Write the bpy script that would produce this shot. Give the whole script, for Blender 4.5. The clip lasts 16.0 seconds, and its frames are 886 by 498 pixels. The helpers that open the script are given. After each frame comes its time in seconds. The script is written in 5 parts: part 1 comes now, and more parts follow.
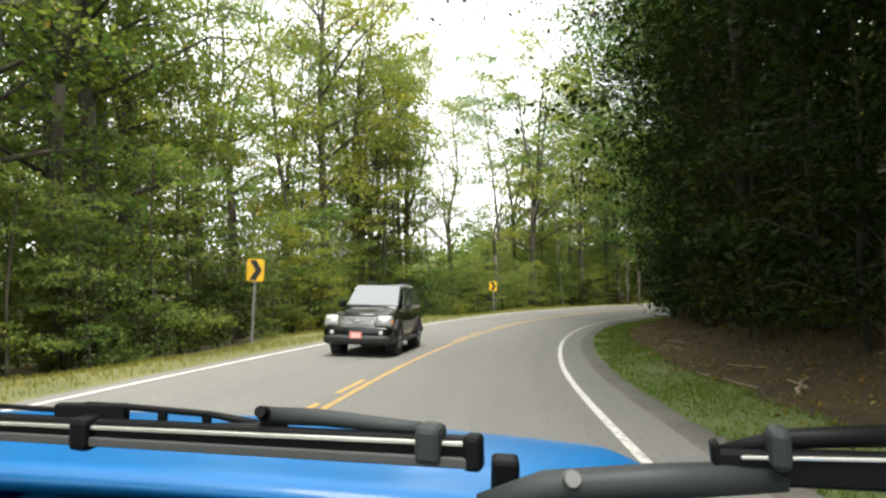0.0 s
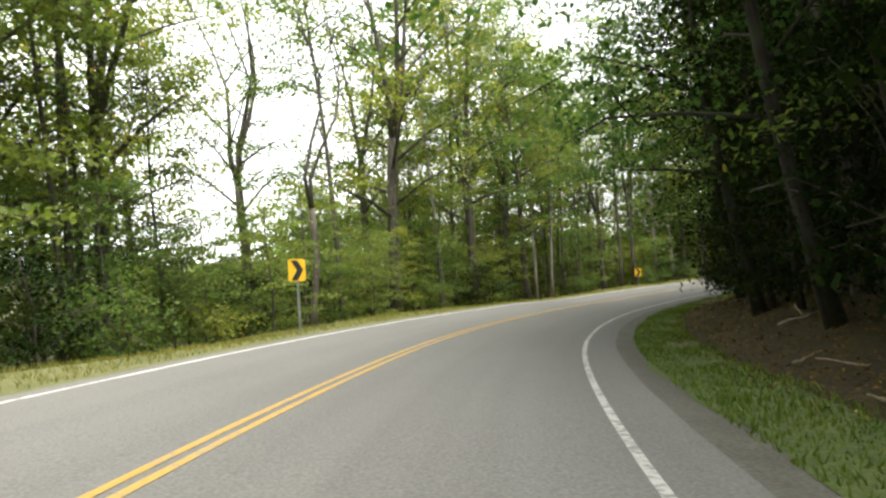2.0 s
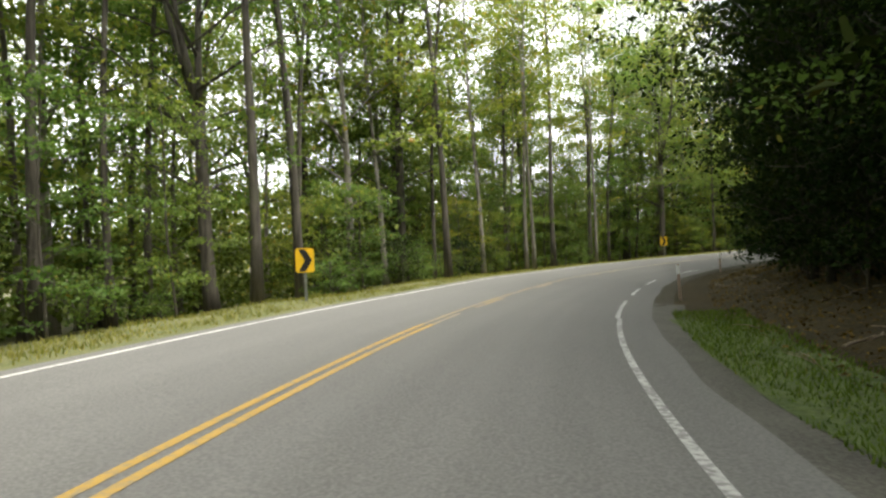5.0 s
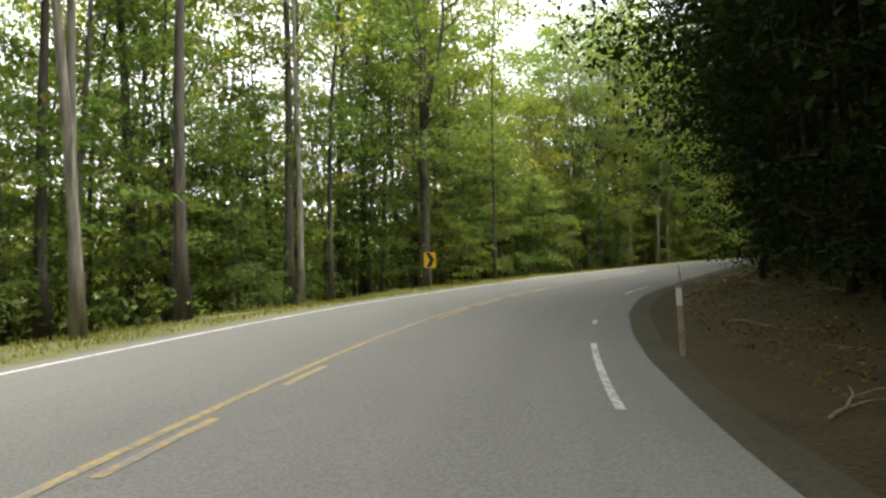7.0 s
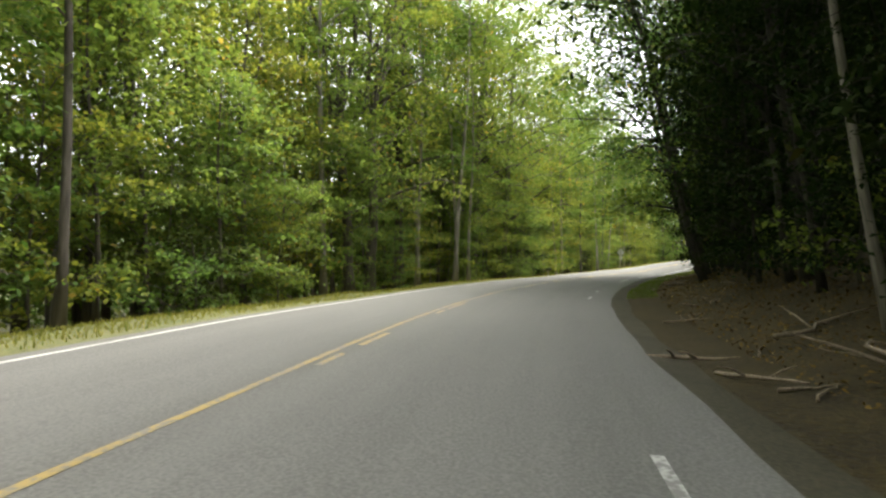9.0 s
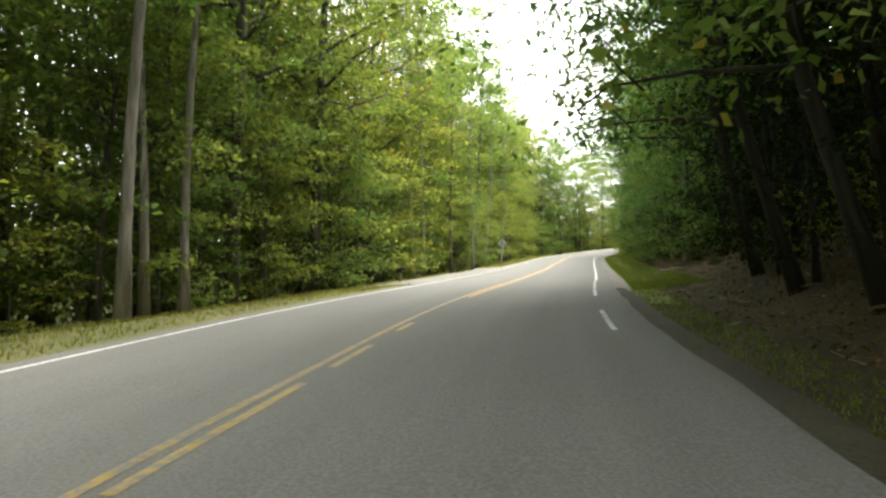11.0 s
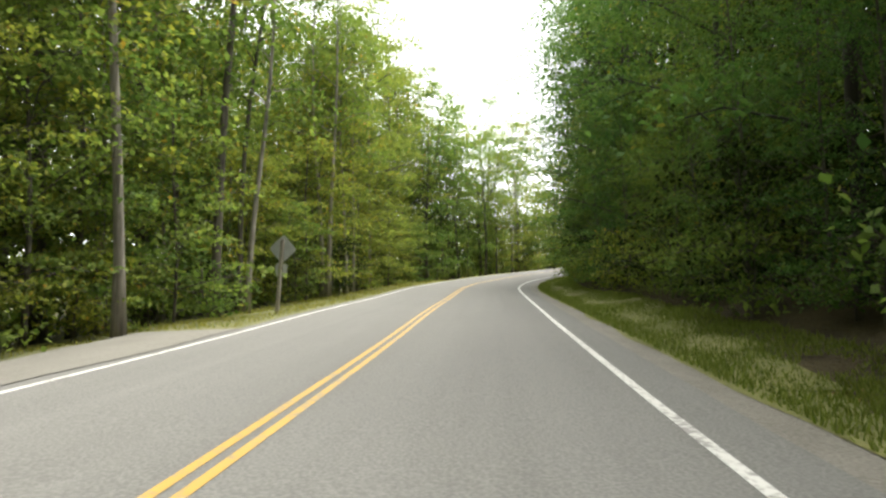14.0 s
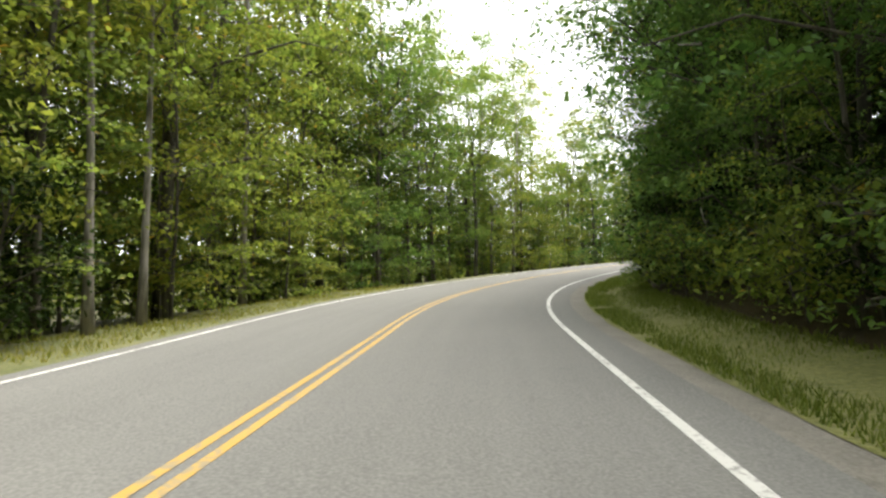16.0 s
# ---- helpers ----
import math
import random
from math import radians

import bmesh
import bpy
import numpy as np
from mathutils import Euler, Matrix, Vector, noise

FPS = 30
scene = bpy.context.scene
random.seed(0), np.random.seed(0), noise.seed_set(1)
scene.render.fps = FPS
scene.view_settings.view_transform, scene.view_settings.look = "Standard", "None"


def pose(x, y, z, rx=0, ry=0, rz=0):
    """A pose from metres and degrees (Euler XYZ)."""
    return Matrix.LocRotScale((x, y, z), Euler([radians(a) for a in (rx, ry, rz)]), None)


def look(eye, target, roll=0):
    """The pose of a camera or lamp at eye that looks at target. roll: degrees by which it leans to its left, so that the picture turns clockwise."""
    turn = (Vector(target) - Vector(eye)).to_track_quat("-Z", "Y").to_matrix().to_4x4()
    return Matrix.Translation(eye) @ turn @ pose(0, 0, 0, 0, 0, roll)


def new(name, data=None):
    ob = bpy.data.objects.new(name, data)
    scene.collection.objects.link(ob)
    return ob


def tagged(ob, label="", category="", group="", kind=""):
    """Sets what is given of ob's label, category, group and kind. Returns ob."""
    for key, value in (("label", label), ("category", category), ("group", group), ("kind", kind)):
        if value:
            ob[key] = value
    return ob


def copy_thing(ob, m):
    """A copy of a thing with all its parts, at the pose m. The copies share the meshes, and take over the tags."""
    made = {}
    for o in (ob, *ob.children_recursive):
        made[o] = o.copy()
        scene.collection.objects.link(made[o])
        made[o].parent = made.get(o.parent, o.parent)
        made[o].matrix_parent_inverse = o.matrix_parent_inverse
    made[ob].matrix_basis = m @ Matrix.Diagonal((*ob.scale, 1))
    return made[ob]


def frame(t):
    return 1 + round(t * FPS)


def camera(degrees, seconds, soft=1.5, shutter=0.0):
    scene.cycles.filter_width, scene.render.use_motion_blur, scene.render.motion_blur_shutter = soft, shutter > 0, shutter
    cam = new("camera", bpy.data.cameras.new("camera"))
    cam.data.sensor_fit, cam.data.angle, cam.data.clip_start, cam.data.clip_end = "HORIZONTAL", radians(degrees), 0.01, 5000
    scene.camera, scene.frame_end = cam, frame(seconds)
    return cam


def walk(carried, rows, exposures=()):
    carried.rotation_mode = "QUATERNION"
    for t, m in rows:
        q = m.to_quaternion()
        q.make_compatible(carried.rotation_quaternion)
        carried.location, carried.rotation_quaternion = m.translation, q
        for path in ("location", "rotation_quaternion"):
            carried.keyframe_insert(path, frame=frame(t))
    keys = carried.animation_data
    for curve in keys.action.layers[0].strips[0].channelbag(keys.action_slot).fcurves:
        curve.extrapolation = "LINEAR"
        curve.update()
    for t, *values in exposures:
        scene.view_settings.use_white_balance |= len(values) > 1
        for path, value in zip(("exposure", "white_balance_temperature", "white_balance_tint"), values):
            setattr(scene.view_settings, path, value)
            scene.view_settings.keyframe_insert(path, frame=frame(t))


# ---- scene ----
# camera and its way along the right-hand lane
cam = camera(71.7, 16.0, soft=2.5)
PATH = [
    (0.0, pose(0.00, 0.00, 0.000, 91.14, 1.42, 3.83)),
    (0.5, pose(0.13, 6.93, -0.568, 89.91, 2.35, 1.99)),
    (1.0, pose(0.56, 13.81, -1.114, 90.36, 2.92, -1.06)),
    (1.5, pose(1.36, 20.70, -1.609, 90.42, 2.74, -4.39)),
    (2.0, pose(2.59, 27.60, -2.057, 91.01, 3.67, -8.27)),
    (2.5, pose(4.37, 34.52, -2.456, 90.00, 2.96, -11.89)),
    (3.0, pose(6.76, 41.29, -2.859, 89.08, 3.14, -17.58)),
    (3.5, pose(9.68, 47.55, -3.238, 89.62, 3.42, -22.80)),
    (4.0, pose(13.00, 53.33, -3.573, 90.10, 3.16, -28.44)),
    (4.5, pose(16.69, 58.75, -3.881, 89.89, 2.37, -32.04)),
    (5.0, pose(20.78, 63.86, -4.153, 89.90, 2.16, -36.83)),
    (5.5, pose(25.38, 68.61, -4.328, 90.13, 1.94, -42.85)),
    (6.0, pose(30.55, 72.91, -4.438, 90.63, 1.73, -49.24)),
    (6.5, pose(36.28, 76.70, -4.504, 91.46, 1.07, -55.03)),
    (7.0, pose(42.43, 79.91, -4.499, 91.42, 1.64, -60.76)),
    (7.5, pose(48.65, 82.44, -4.544, 91.67, 1.66, -66.54)),
    (8.0, pose(54.67, 84.31, -4.527, 92.65, 0.72, -71.94)),
    (8.5, pose(60.52, 85.55, -4.492, 92.37, -0.04, -77.03)),
    (9.0, pose(66.35, 86.23, -4.455, 92.19, 0.26, -81.91)),
    (9.5, pose(72.36, 86.45, -4.359, 92.42, 1.01, -86.11)),
    (10.0, pose(78.58, 86.26, -4.228, 92.87, 0.56, -89.76)),
    (10.5, pose(84.91, 85.77, -4.083, 91.94, 0.86, -91.28)),
    (11.0, pose(91.30, 84.96, -3.918, 91.48, 0.62, -94.69)),
    (11.5, pose(97.70, 83.75, -3.765, 91.42, 0.38, -98.32)),
    (12.0, pose(104.09, 82.14, -3.613, 91.72, 0.14, -101.52)),
    (12.5, pose(110.46, 80.22, -3.495, 92.43, 1.06, -103.86)),
    (13.0, pose(116.78, 78.16, -3.411, 92.34, 0.02, -103.60)),
    (13.5, pose(123.03, 76.08, -3.297, 92.64, 0.02, -103.90)),
    (14.0, pose(129.20, 73.97, -3.178, 93.50, 0.09, -103.92)),
    (14.5, pose(135.18, 71.92, -3.056, 93.84, -0.07, -103.89)),
    (15.0, pose(140.92, 70.03, -2.893, 93.35, -0.30, -103.48)),
    (15.5, pose(146.56, 68.18, -2.697, 93.36, 0.07, -104.02)),
    (16.0, pose(152.15, 66.31, -2.516, 93.31, 0.01, -104.60)),
]
walk(cam, PATH, exposures=[(0.0, 1.6), (1.5, 1.65), (4.2, 1.82), (6.4, 1.55), (7.0, 1.85), (8.5, 2.1), (10.0, 2.32), (12.5, 1.9), (16.0, 1.65)])

# ---- light: a bright overcast sky, the brighter part of it high on the inner side of the bend
SUN_EL, SUN_AZ = radians(70), radians(158)      # azimuth clockwise from +y
world = bpy.data.worlds.new("world")
scene.world = world
world.use_nodes = True
wn = world.node_tree.nodes
sky = wn.new("ShaderNodeTexSky")
sky.sky_type, sky.sun_disc, sky.sun_elevation, sky.sun_rotation = "NISHITA", False, SUN_EL, SUN_AZ
sky.dust_density, sky.ozone_density, sky.air_density = 2.0, 1.0, 1.0
pale = wn.new("ShaderNodeHueSaturation")
pale.inputs["Saturation"].default_value = 0.2
world.node_tree.links.new(sky.outputs[0], pale.inputs["Color"])
cloud = wn.new("ShaderNodeMix")          # an even white cloud cover over the sky
cloud.data_type = "RGBA"
cloud.inputs["Factor"].default_value = 0.75
cloud.inputs["B"].default_value = (6.9, 7.0, 6.8, 1)
world.node_tree.links.new(pale.outputs[0], cloud.inputs["A"])
world.node_tree.links.new(cloud.outputs["Result"], wn["Background"].inputs["Color"])
wn["Background"].inputs["Strength"].default_value = 0.15
sun = new("sun", bpy.data.lights.new("sun", "SUN"))
sun.data.energy, sun.data.angle, sun.data.color = 3.0, radians(40), (1.0, 0.95, 0.86)
sun.matrix_world = look((0, 0, 60), Vector((0, 0, 60)) - Vector((math.sin(SUN_AZ) * math.cos(SUN_EL), math.cos(SUN_AZ) * math.cos(SUN_EL), math.sin(SUN_EL))))


# ---- materials
def material(name, rough=0.8, metal=0.0):
    m = bpy.data.materials.new(name)
    m.use_nodes = True
    b = m.node_tree.nodes["Principled BSDF"]
    b.inputs["Roughness"].default_value, b.inputs["Metallic"].default_value = rough, metal
    return m, m.node_tree.nodes, m.node_tree.links, b


def noise_node(nodes, links, scale, detail=4.0, coord="Object", stretch=(1, 1, 1)):
    tc, mp, nz = nodes.new("ShaderNodeTexCoord"), nodes.new("ShaderNodeMapping"), nodes.new("ShaderNodeTexNoise")
    mp.inputs["Scale"].default_value = stretch
    links.new(tc.outputs[coord], mp.inputs["Vector"])
    links.new(mp.outputs[0], nz.inputs["Vector"])
    nz.inputs["Scale"].default_value, nz.inputs["Detail"].default_value = scale, detail
    return nz.outputs["Fac"]


def ramp(nodes, links, fac, stops):
    r = nodes.new("ShaderNodeValToRGB")
    e = r.color_ramp.elements
    while len(e) < len(stops):
        e.new(0.5)
    for k, (at_, col) in zip(e, stops):
        k.position, k.color = at_, (*col, 1)
    links.new(fac, r.inputs["Fac"])
    return r.outputs["Color"]


def mix(nodes, links, fac, a, b, mode="MIX"):
    m = nodes.new("ShaderNodeMix")
    m.data_type, m.blend_type = "RGBA", mode
    for sock, v in ((m.inputs["Factor"], fac), (m.inputs["A"], a), (m.inputs["B"], b)):
        if isinstance(v, (int, float)):
            sock.default_value = v
        elif isinstance(v, tuple):
            sock.default_value = (*v, 1)
        else:
            links.new(v, sock)
    return m.outputs["Result"]


def bump(nodes, links, bsdf, fac, strength=0.4, distance=0.02):
    b = nodes.new("ShaderNodeBump")
    b.inputs["Strength"].default_value, b.inputs["Distance"].default_value = strength, distance
    links.new(fac, b.inputs["Height"])
    links.new(b.outputs[0], bsdf.inputs["Normal"])


def two_tone(name, c1, c2, scale, rough=0.85, bump_s=0.3, fine=0.0, metal=0.0, dist=0.02):
    m, n, l, b = material(name, rough, metal)
    big, small = noise_node(n, l, scale), noise_node(n, l, fine or scale * 9)
    col = ramp(n, l, big, [(0.3, c1), (0.7, c2)])
    col = mix(n, l, 0.45, col, ramp(n, l, small, [(0.35, tuple(v * 0.6 for v in c1)), (0.7, tuple(min(1, v * 1.25) for v in c2))]))
    l.new(col, b.inputs["Base Color"])
    if bump_s:
        bump(n, l, b, small, bump_s, dist)
    return m


def asphalt_material():
    m, n, l, b = material("asphalt", 0.95)
    b.inputs["Specular IOR Level"].default_value = 0.15
    grit, blot, streak = noise_node(n, l, 38, 6), noise_node(n, l, 0.35, 5), noise_node(n, l, 1.0, 4, "UV", (2.2, 0.05, 1))
    col = ramp(n, l, blot, [(0.3, (0.130, 0.128, 0.122)), (0.7, (0.174, 0.172, 0.162))])
    col = mix(n, l, 0.5, col, ramp(n, l, streak, [(0.3, (0.111, 0.109, 0.104)), (0.7, (0.188, 0.186, 0.176))]))
    col = mix(n, l, 0.55, col, ramp(n, l, grit, [(0.35, (0.112, 0.111, 0.106)), (0.68, (0.214, 0.212, 0.200))]))
    l.new(col, b.inputs["Base Color"])
    bump(n, l, b, grit, 0.5, 0.006)
    return m


def paint_material(name, col, worn, keep):
    m, n, l, b = material(name, 0.6)
    chips, fade = noise_node(n, l, 14, 6), noise_node(n, l, 1.2, 3)
    k = mix(n, l, 0.35, chips, fade)
    fac = ramp(n, l, k, [(keep - 0.06, (0, 0, 0)), (keep + 0.06, (1, 1, 1))])
    l.new(mix(n, l, fac, worn, col), b.inputs["Base Color"])
    bump(n, l, b, chips, 0.3, 0.004)
    return m


def leaf_material(name, dark, light, turned, glow=0.35, shine=0.12):
    """Broad leaves: colour differs tree by tree and leaf by leaf, light passes through."""
    m, n, l, b = material(name, 0.75)
    geo, info = n.new("ShaderNodeNewGeometry"), n.new("ShaderNodeObjectInfo")
    leafy = ramp(n, l, geo.outputs["Random Per Island"], [(0.0, dark), (0.75, light), (0.97, light), (1.0, turned)])
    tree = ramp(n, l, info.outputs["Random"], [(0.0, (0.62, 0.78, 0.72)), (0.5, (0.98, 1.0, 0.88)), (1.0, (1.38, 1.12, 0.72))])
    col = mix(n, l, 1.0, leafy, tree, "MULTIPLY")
    l.new(col, b.inputs["Base Color"])
    b.inputs["Specular IOR Level"].default_value = shine
    tr = n.new("ShaderNodeBsdfTranslucent")
    l.new(mix(n, l, 1.0, col, (1.14, 1.2, 0.68), "MULTIPLY"), tr.inputs["Color"])
    ms = n.new("ShaderNodeMixShader")
    ms.inputs[0].default_value = glow
    l.new(b.outputs[0], ms.inputs[1])
    l.new(tr.outputs[0], ms.inputs[2])
    l.new(ms.outputs[0], n["Material Output"].inputs["Surface"])
    return m


def bark_material(name, c1, c2):
    m, n, l, b = material(name, 0.9)
    ridge, moss = noise_node(n, l, 9, 6, "Object", (1, 1, 0.14)), noise_node(n, l, 0.8, 3)
    col = ramp(n, l, ridge, [(0.32, c1), (0.68, c2)])
    green = ramp(n, l, moss, [(0.52, (0, 0, 0)), (0.7, (0.5, 0.5, 0.5))])
    l.new(mix(n, l, green, col, (0.07, 0.085, 0.04)), b.inputs["Base Color"])
    bump(n, l, b, ridge, 0.8, 0.03)
    return m


def plain(name, col, rough=0.5, metal=0.0, dirt=0.15, gloss=0.5):
    m, n, l, b = material(name, rough, metal)
    b.inputs["Specular IOR Level"].default_value = gloss
    f = noise_node(n, l, 6, 5)
    l.new(ramp(n, l, f, [(0.3, tuple(c * (1 - dirt) for c in col)), (0.7, col)]), b.inputs["Base Color"])
    return m


ASPHALT = asphalt_material()
WHITE_LINE = paint_material("white_road_paint", (0.5346, 0.5306, 0.5103), (0.2268, 0.2187, 0.2106), 0.44)
WHITE_WORN = paint_material("worn_white_road_paint", (0.4488, 0.4488, 0.4338), (0.1870, 0.1832, 0.1757), 0.50)
YELLOW_LINE = paint_material("yellow_road_paint", (0.42, 0.262, 0.058), (0.26, 0.21, 0.13), 0.45)
YELLOW_WORN = paint_material("worn_yellow_road_paint", (0.3520, 0.2534, 0.0915), (0.1830, 0.1725, 0.1514), 0.49)
DIRT = two_tone("dark_roadside_dirt", (0.0265, 0.0240, 0.0135), (0.0610, 0.0540, 0.0310), 1.2, 0.95, 0.8, 22)
SHOULDER = two_tone("shoulder_grit", (0.0607, 0.0583, 0.0486), (0.1255, 0.1199, 0.1013), 1.3, 0.95, 0.6, 26)
APRON = two_tone("packed_gravel", (0.1360, 0.1292, 0.1122), (0.1972, 0.1890, 0.1666), 0.8, 0.95, 0.4, 40)
GRAVEL = two_tone("gravel", (0.1260, 0.1160, 0.0994), (0.2055, 0.1923, 0.1658), 1.5, 0.95, 0.8, 30)
GRASSY = two_tone("green_verge_turf", (0.0413, 0.0716, 0.0147), (0.1102, 0.1377, 0.0386), 0.9, 0.95, 0.6, 14, dist=0.05)
VERGE = two_tone("verge_soil_and_grass", (0.0727, 0.0903, 0.0245), (0.1530, 0.1454, 0.0574), 0.9, 0.95, 0.6, 14, dist=0.05)
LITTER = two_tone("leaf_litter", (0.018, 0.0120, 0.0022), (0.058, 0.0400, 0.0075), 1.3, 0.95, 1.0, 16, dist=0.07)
FLOOR = two_tone("forest_floor", (0.035, 0.045, 0.015), (0.10, 0.085, 0.035), 0.5, 0.95, 0.8, 7, dist=0.08)
LEAF = leaf_material("leaf_broad", (0.090, 0.136, 0.038), (0.192, 0.240, 0.078), (0.36, 0.23, 0.07), 0.54)
VERGE_OLIVE = two_tone("olive_verge_turf", (0.098, 0.108, 0.026), (0.176, 0.172, 0.053), 0.9, 0.95, 0.6, 14, dist=0.05)
# leaf green darkened far down: the inner bank's shade is in its colour
LEAF_SHADED = leaf_material("leaf_shaded_green", (0.0098, 0.0188, 0.0050), (0.0250, 0.0410, 0.0106), (0.0460, 0.0420, 0.0140), 0.2, 0.06)
LEAF_SIDE = leaf_material("leaf_side_green", (0.0560, 0.1060, 0.0310), (0.1500, 0.2320, 0.0740), (0.3000, 0.2500, 0.0600), 0.4)
LEAF_MID = leaf_material("leaf_mid_green", (0.0357, 0.0588, 0.0147), (0.0893, 0.1260, 0.0357), (0.2100, 0.1575, 0.0315), 0.35)
BARK = bark_material("bark_brown", (0.034, 0.029, 0.022), (0.105, 0.092, 0.072))
# the brown bark again, darkened to hold the shade under the trees
BARK_SHADED = bark_material("bark_shaded_mossy", (0.012, 0.011, 0.008), (0.045, 0.041, 0.030))
BARK_PALE = bark_material("bark_pale", (0.10, 0.09, 0.072), (0.29, 0.265, 0.22))
GRASS_GREEN = leaf_material("green_grass_blade", (0.0666, 0.1142, 0.0190), (0.1523, 0.2094, 0.0476), (0.2666, 0.2380, 0.0952), 0.4)
GRASS_OLIVE = leaf_material("olive_grass_blade", (0.1300, 0.1520, 0.0340), (0.2600, 0.2620, 0.0800), (0.3060, 0.2610, 0.1260), 0.5)
GRASS = leaf_material("grass_blade", (0.1190, 0.1530, 0.0382), (0.2550, 0.2465, 0.0935), (0.3400, 0.2890, 0.1445), 0.5)
DRY_LEAF = leaf_material("dry_leaf", (0.0560, 0.0340, 0.0080), (0.1900, 0.1200, 0.0320), (0.4600, 0.3450, 0.1650), 0.1)
STICK = two_tone("dead_wood", (0.12, 0.09, 0.065), (0.36, 0.29, 0.21), 4, 0.9, 0.5)
SIGN_YELLOW = plain("sign_yellow", (0.78, 0.47, 0.012), 0.4, 0, 0.08)
SIGN_BLACK = plain("sign_black", (0.012, 0.012, 0.012), 0.45)
ALUMINIUM = plain("sign_back_aluminium", (0.42, 0.43, 0.42), 0.5, 0.35)
STEEL = plain("galvanised_steel", (0.26, 0.27, 0.26), 0.5, 0.6, 0.3)
WOODPOST = two_tone("grey_timber_post", (0.17, 0.15, 0.12), (0.33, 0.30, 0.25), 3, 0.9, 0.4)
REFLECTOR = plain("white_reflective_sheet", (0.75, 0.76, 0.74), 0.35)

# The plan below is drawn in lane-thirds of 1.15 m; all of it is brought to metres at the end.
UNIT = 1.15

# ---- the road's centre line: the lane the camera drives in, moved over to the yellow lines
EYE_HEIGHT, LANE = 1.176, 3.19
SWAY = [-0.40, -0.46, -0.59, -0.65, -0.73, -0.74, -0.78, -0.77, -0.71, -0.68, -0.55, -0.50, -0.50, -0.53, -0.70, -0.76, -0.75,
        -0.75, -0.78, -0.57, -0.56, -0.58, -0.44, -0.24, -0.20, -0.16, -0.11, -0.06, -0.10, -0.17, -0.16, -0.17, -0.16]
# the bend is banked: the inner edge lies lower
BANK_S = (-5, 6, 18, 31, 44, 56, 62, 80, 98, 119, 126, 145, 200)
BANK = (-0.037, -0.036, -0.045, -0.048, -0.051, -0.050, -0.032, -0.029, -0.031, -0.026, -0.009, 0.0, 0.0)


def tilt(s, d):
    return float(np.interp(s, BANK_S, BANK)) * min(4.4, max(-4.4, d))


def centre_line():
    eyes = np.array([m.translation[:] for _, m in PATH]) / UNIT
    slope = np.gradient(eyes, axis=0)
    pts, u = [], np.linspace(0, 1, 13)[:-1, None]
    for i in range(len(eyes) - 1):
        a, b, p, q = eyes[i], eyes[i + 1], slope[i], slope[i + 1]
        pts.append((2 * u**3 - 3 * u**2 + 1) * a + (u**3 - 2 * u**2 + u) * p + (3 * u**2 - 2 * u**3) * b + (u**3 - u**2) * q)
    pts = np.concatenate(pts)
    off = np.interp(np.arange(len(pts)) / 12, range(len(SWAY)), SWAY) - LANE / 2
    tan = np.gradient(pts[:, :2], axis=0)
    tan /= np.linalg.norm(tan, axis=1)[:, None]
    mid = pts.copy()
    mid[:, :2] += np.stack([tan[:, 1], -tan[:, 0]], 1) * off[:, None]
    mid[:, 2] -= EYE_HEIGHT
    way = np.r_[0, np.cumsum(np.linalg.norm(np.diff(mid[:, :2], axis=0), axis=1))]
    mid[:, 2] += np.interp(way, BANK_S, BANK) * off
    # back behind the start, and on beyond the end round the next bend
    t0 = mid[0] - mid[2]
    t0 *= 0.5 / np.linalg.norm(t0[:2])
    back = [mid[0] + t0 * k * (1, 1, 0.3) for k in range(90, 0, -1)]
    head = math.atan2(-(mid[-1] - mid[-5])[0], (mid[-1] - mid[-5])[1])
    p, on = mid[-1].copy(), []
    for k in range(190):
        head -= 0.5 / 58 if k > 24 else 0.0
        p = p + (-math.sin(head) * 0.5, math.cos(head) * 0.5, 0.0124 + 0.5 * 0.0010 * UNIT * 0.5 * min(k, 90))
        on.append(p)
    line = np.concatenate([back, mid, on])
    step = np.r_[0, np.cumsum(np.linalg.norm(np.diff(line[:, :2], axis=0), axis=1))]
    even = np.arange(0, step[-1], 0.5)
    line = np.stack([np.interp(even, step, line[:, k]) for k in range(3)], 1)
    for _ in range(6):
        line[1:-1] = (line[:-2] + 2 * line[1:-1] + line[2:]) / 4
    tan = np.gradient(line[:, :2], axis=0)
    tan /= np.linalg.norm(tan, axis=1)[:, None]
    near = np.linalg.norm(line[:, :2] - mid[0, :2], axis=1).argmin()
    return line, tan, even - even[near]


LINE, TAN, RUN = centre_line()
S0, S1 = float(RUN[0]), float(RUN[-1])


def station(s):
    """Centre point, unit tangent and unit right-hand normal at s metres along the road."""
    p = np.array([np.interp(s, RUN, LINE[:, k]) for k in range(3)])
    t = np.array([np.interp(s, RUN, TAN[:, k]) for k in range(2)])
    t /= np.linalg.norm(t)
    return p, t, np.array([t[1], -t[0]])


PROFILE_D = (-160, -60, -35, -22, -12, -7, -5.5, -3.9, -3.5, 0, 3.8, 4.2, 5.2, 6.4, 8.0, 10.0, 13.0, 20.0, 40)
PROFILE_Z = (9.0, -1.5, -2.6, -2.0, -0.8, -0.25, -0.1, -0.02, 0, 0.03, 0, -0.04, -0.02, 0.22, 0.75, 1.4, 2.1, 2.9, 3.2)


def rise(d):
    return np.interp(d, PROFILE_D, PROFILE_Z)


def rough(x, y):
    return 0.07 * noise.noise((x * 0.6, y * 0.6, 0)) + 0.16 * noise.noise((x * 0.16, y * 0.16, 5))


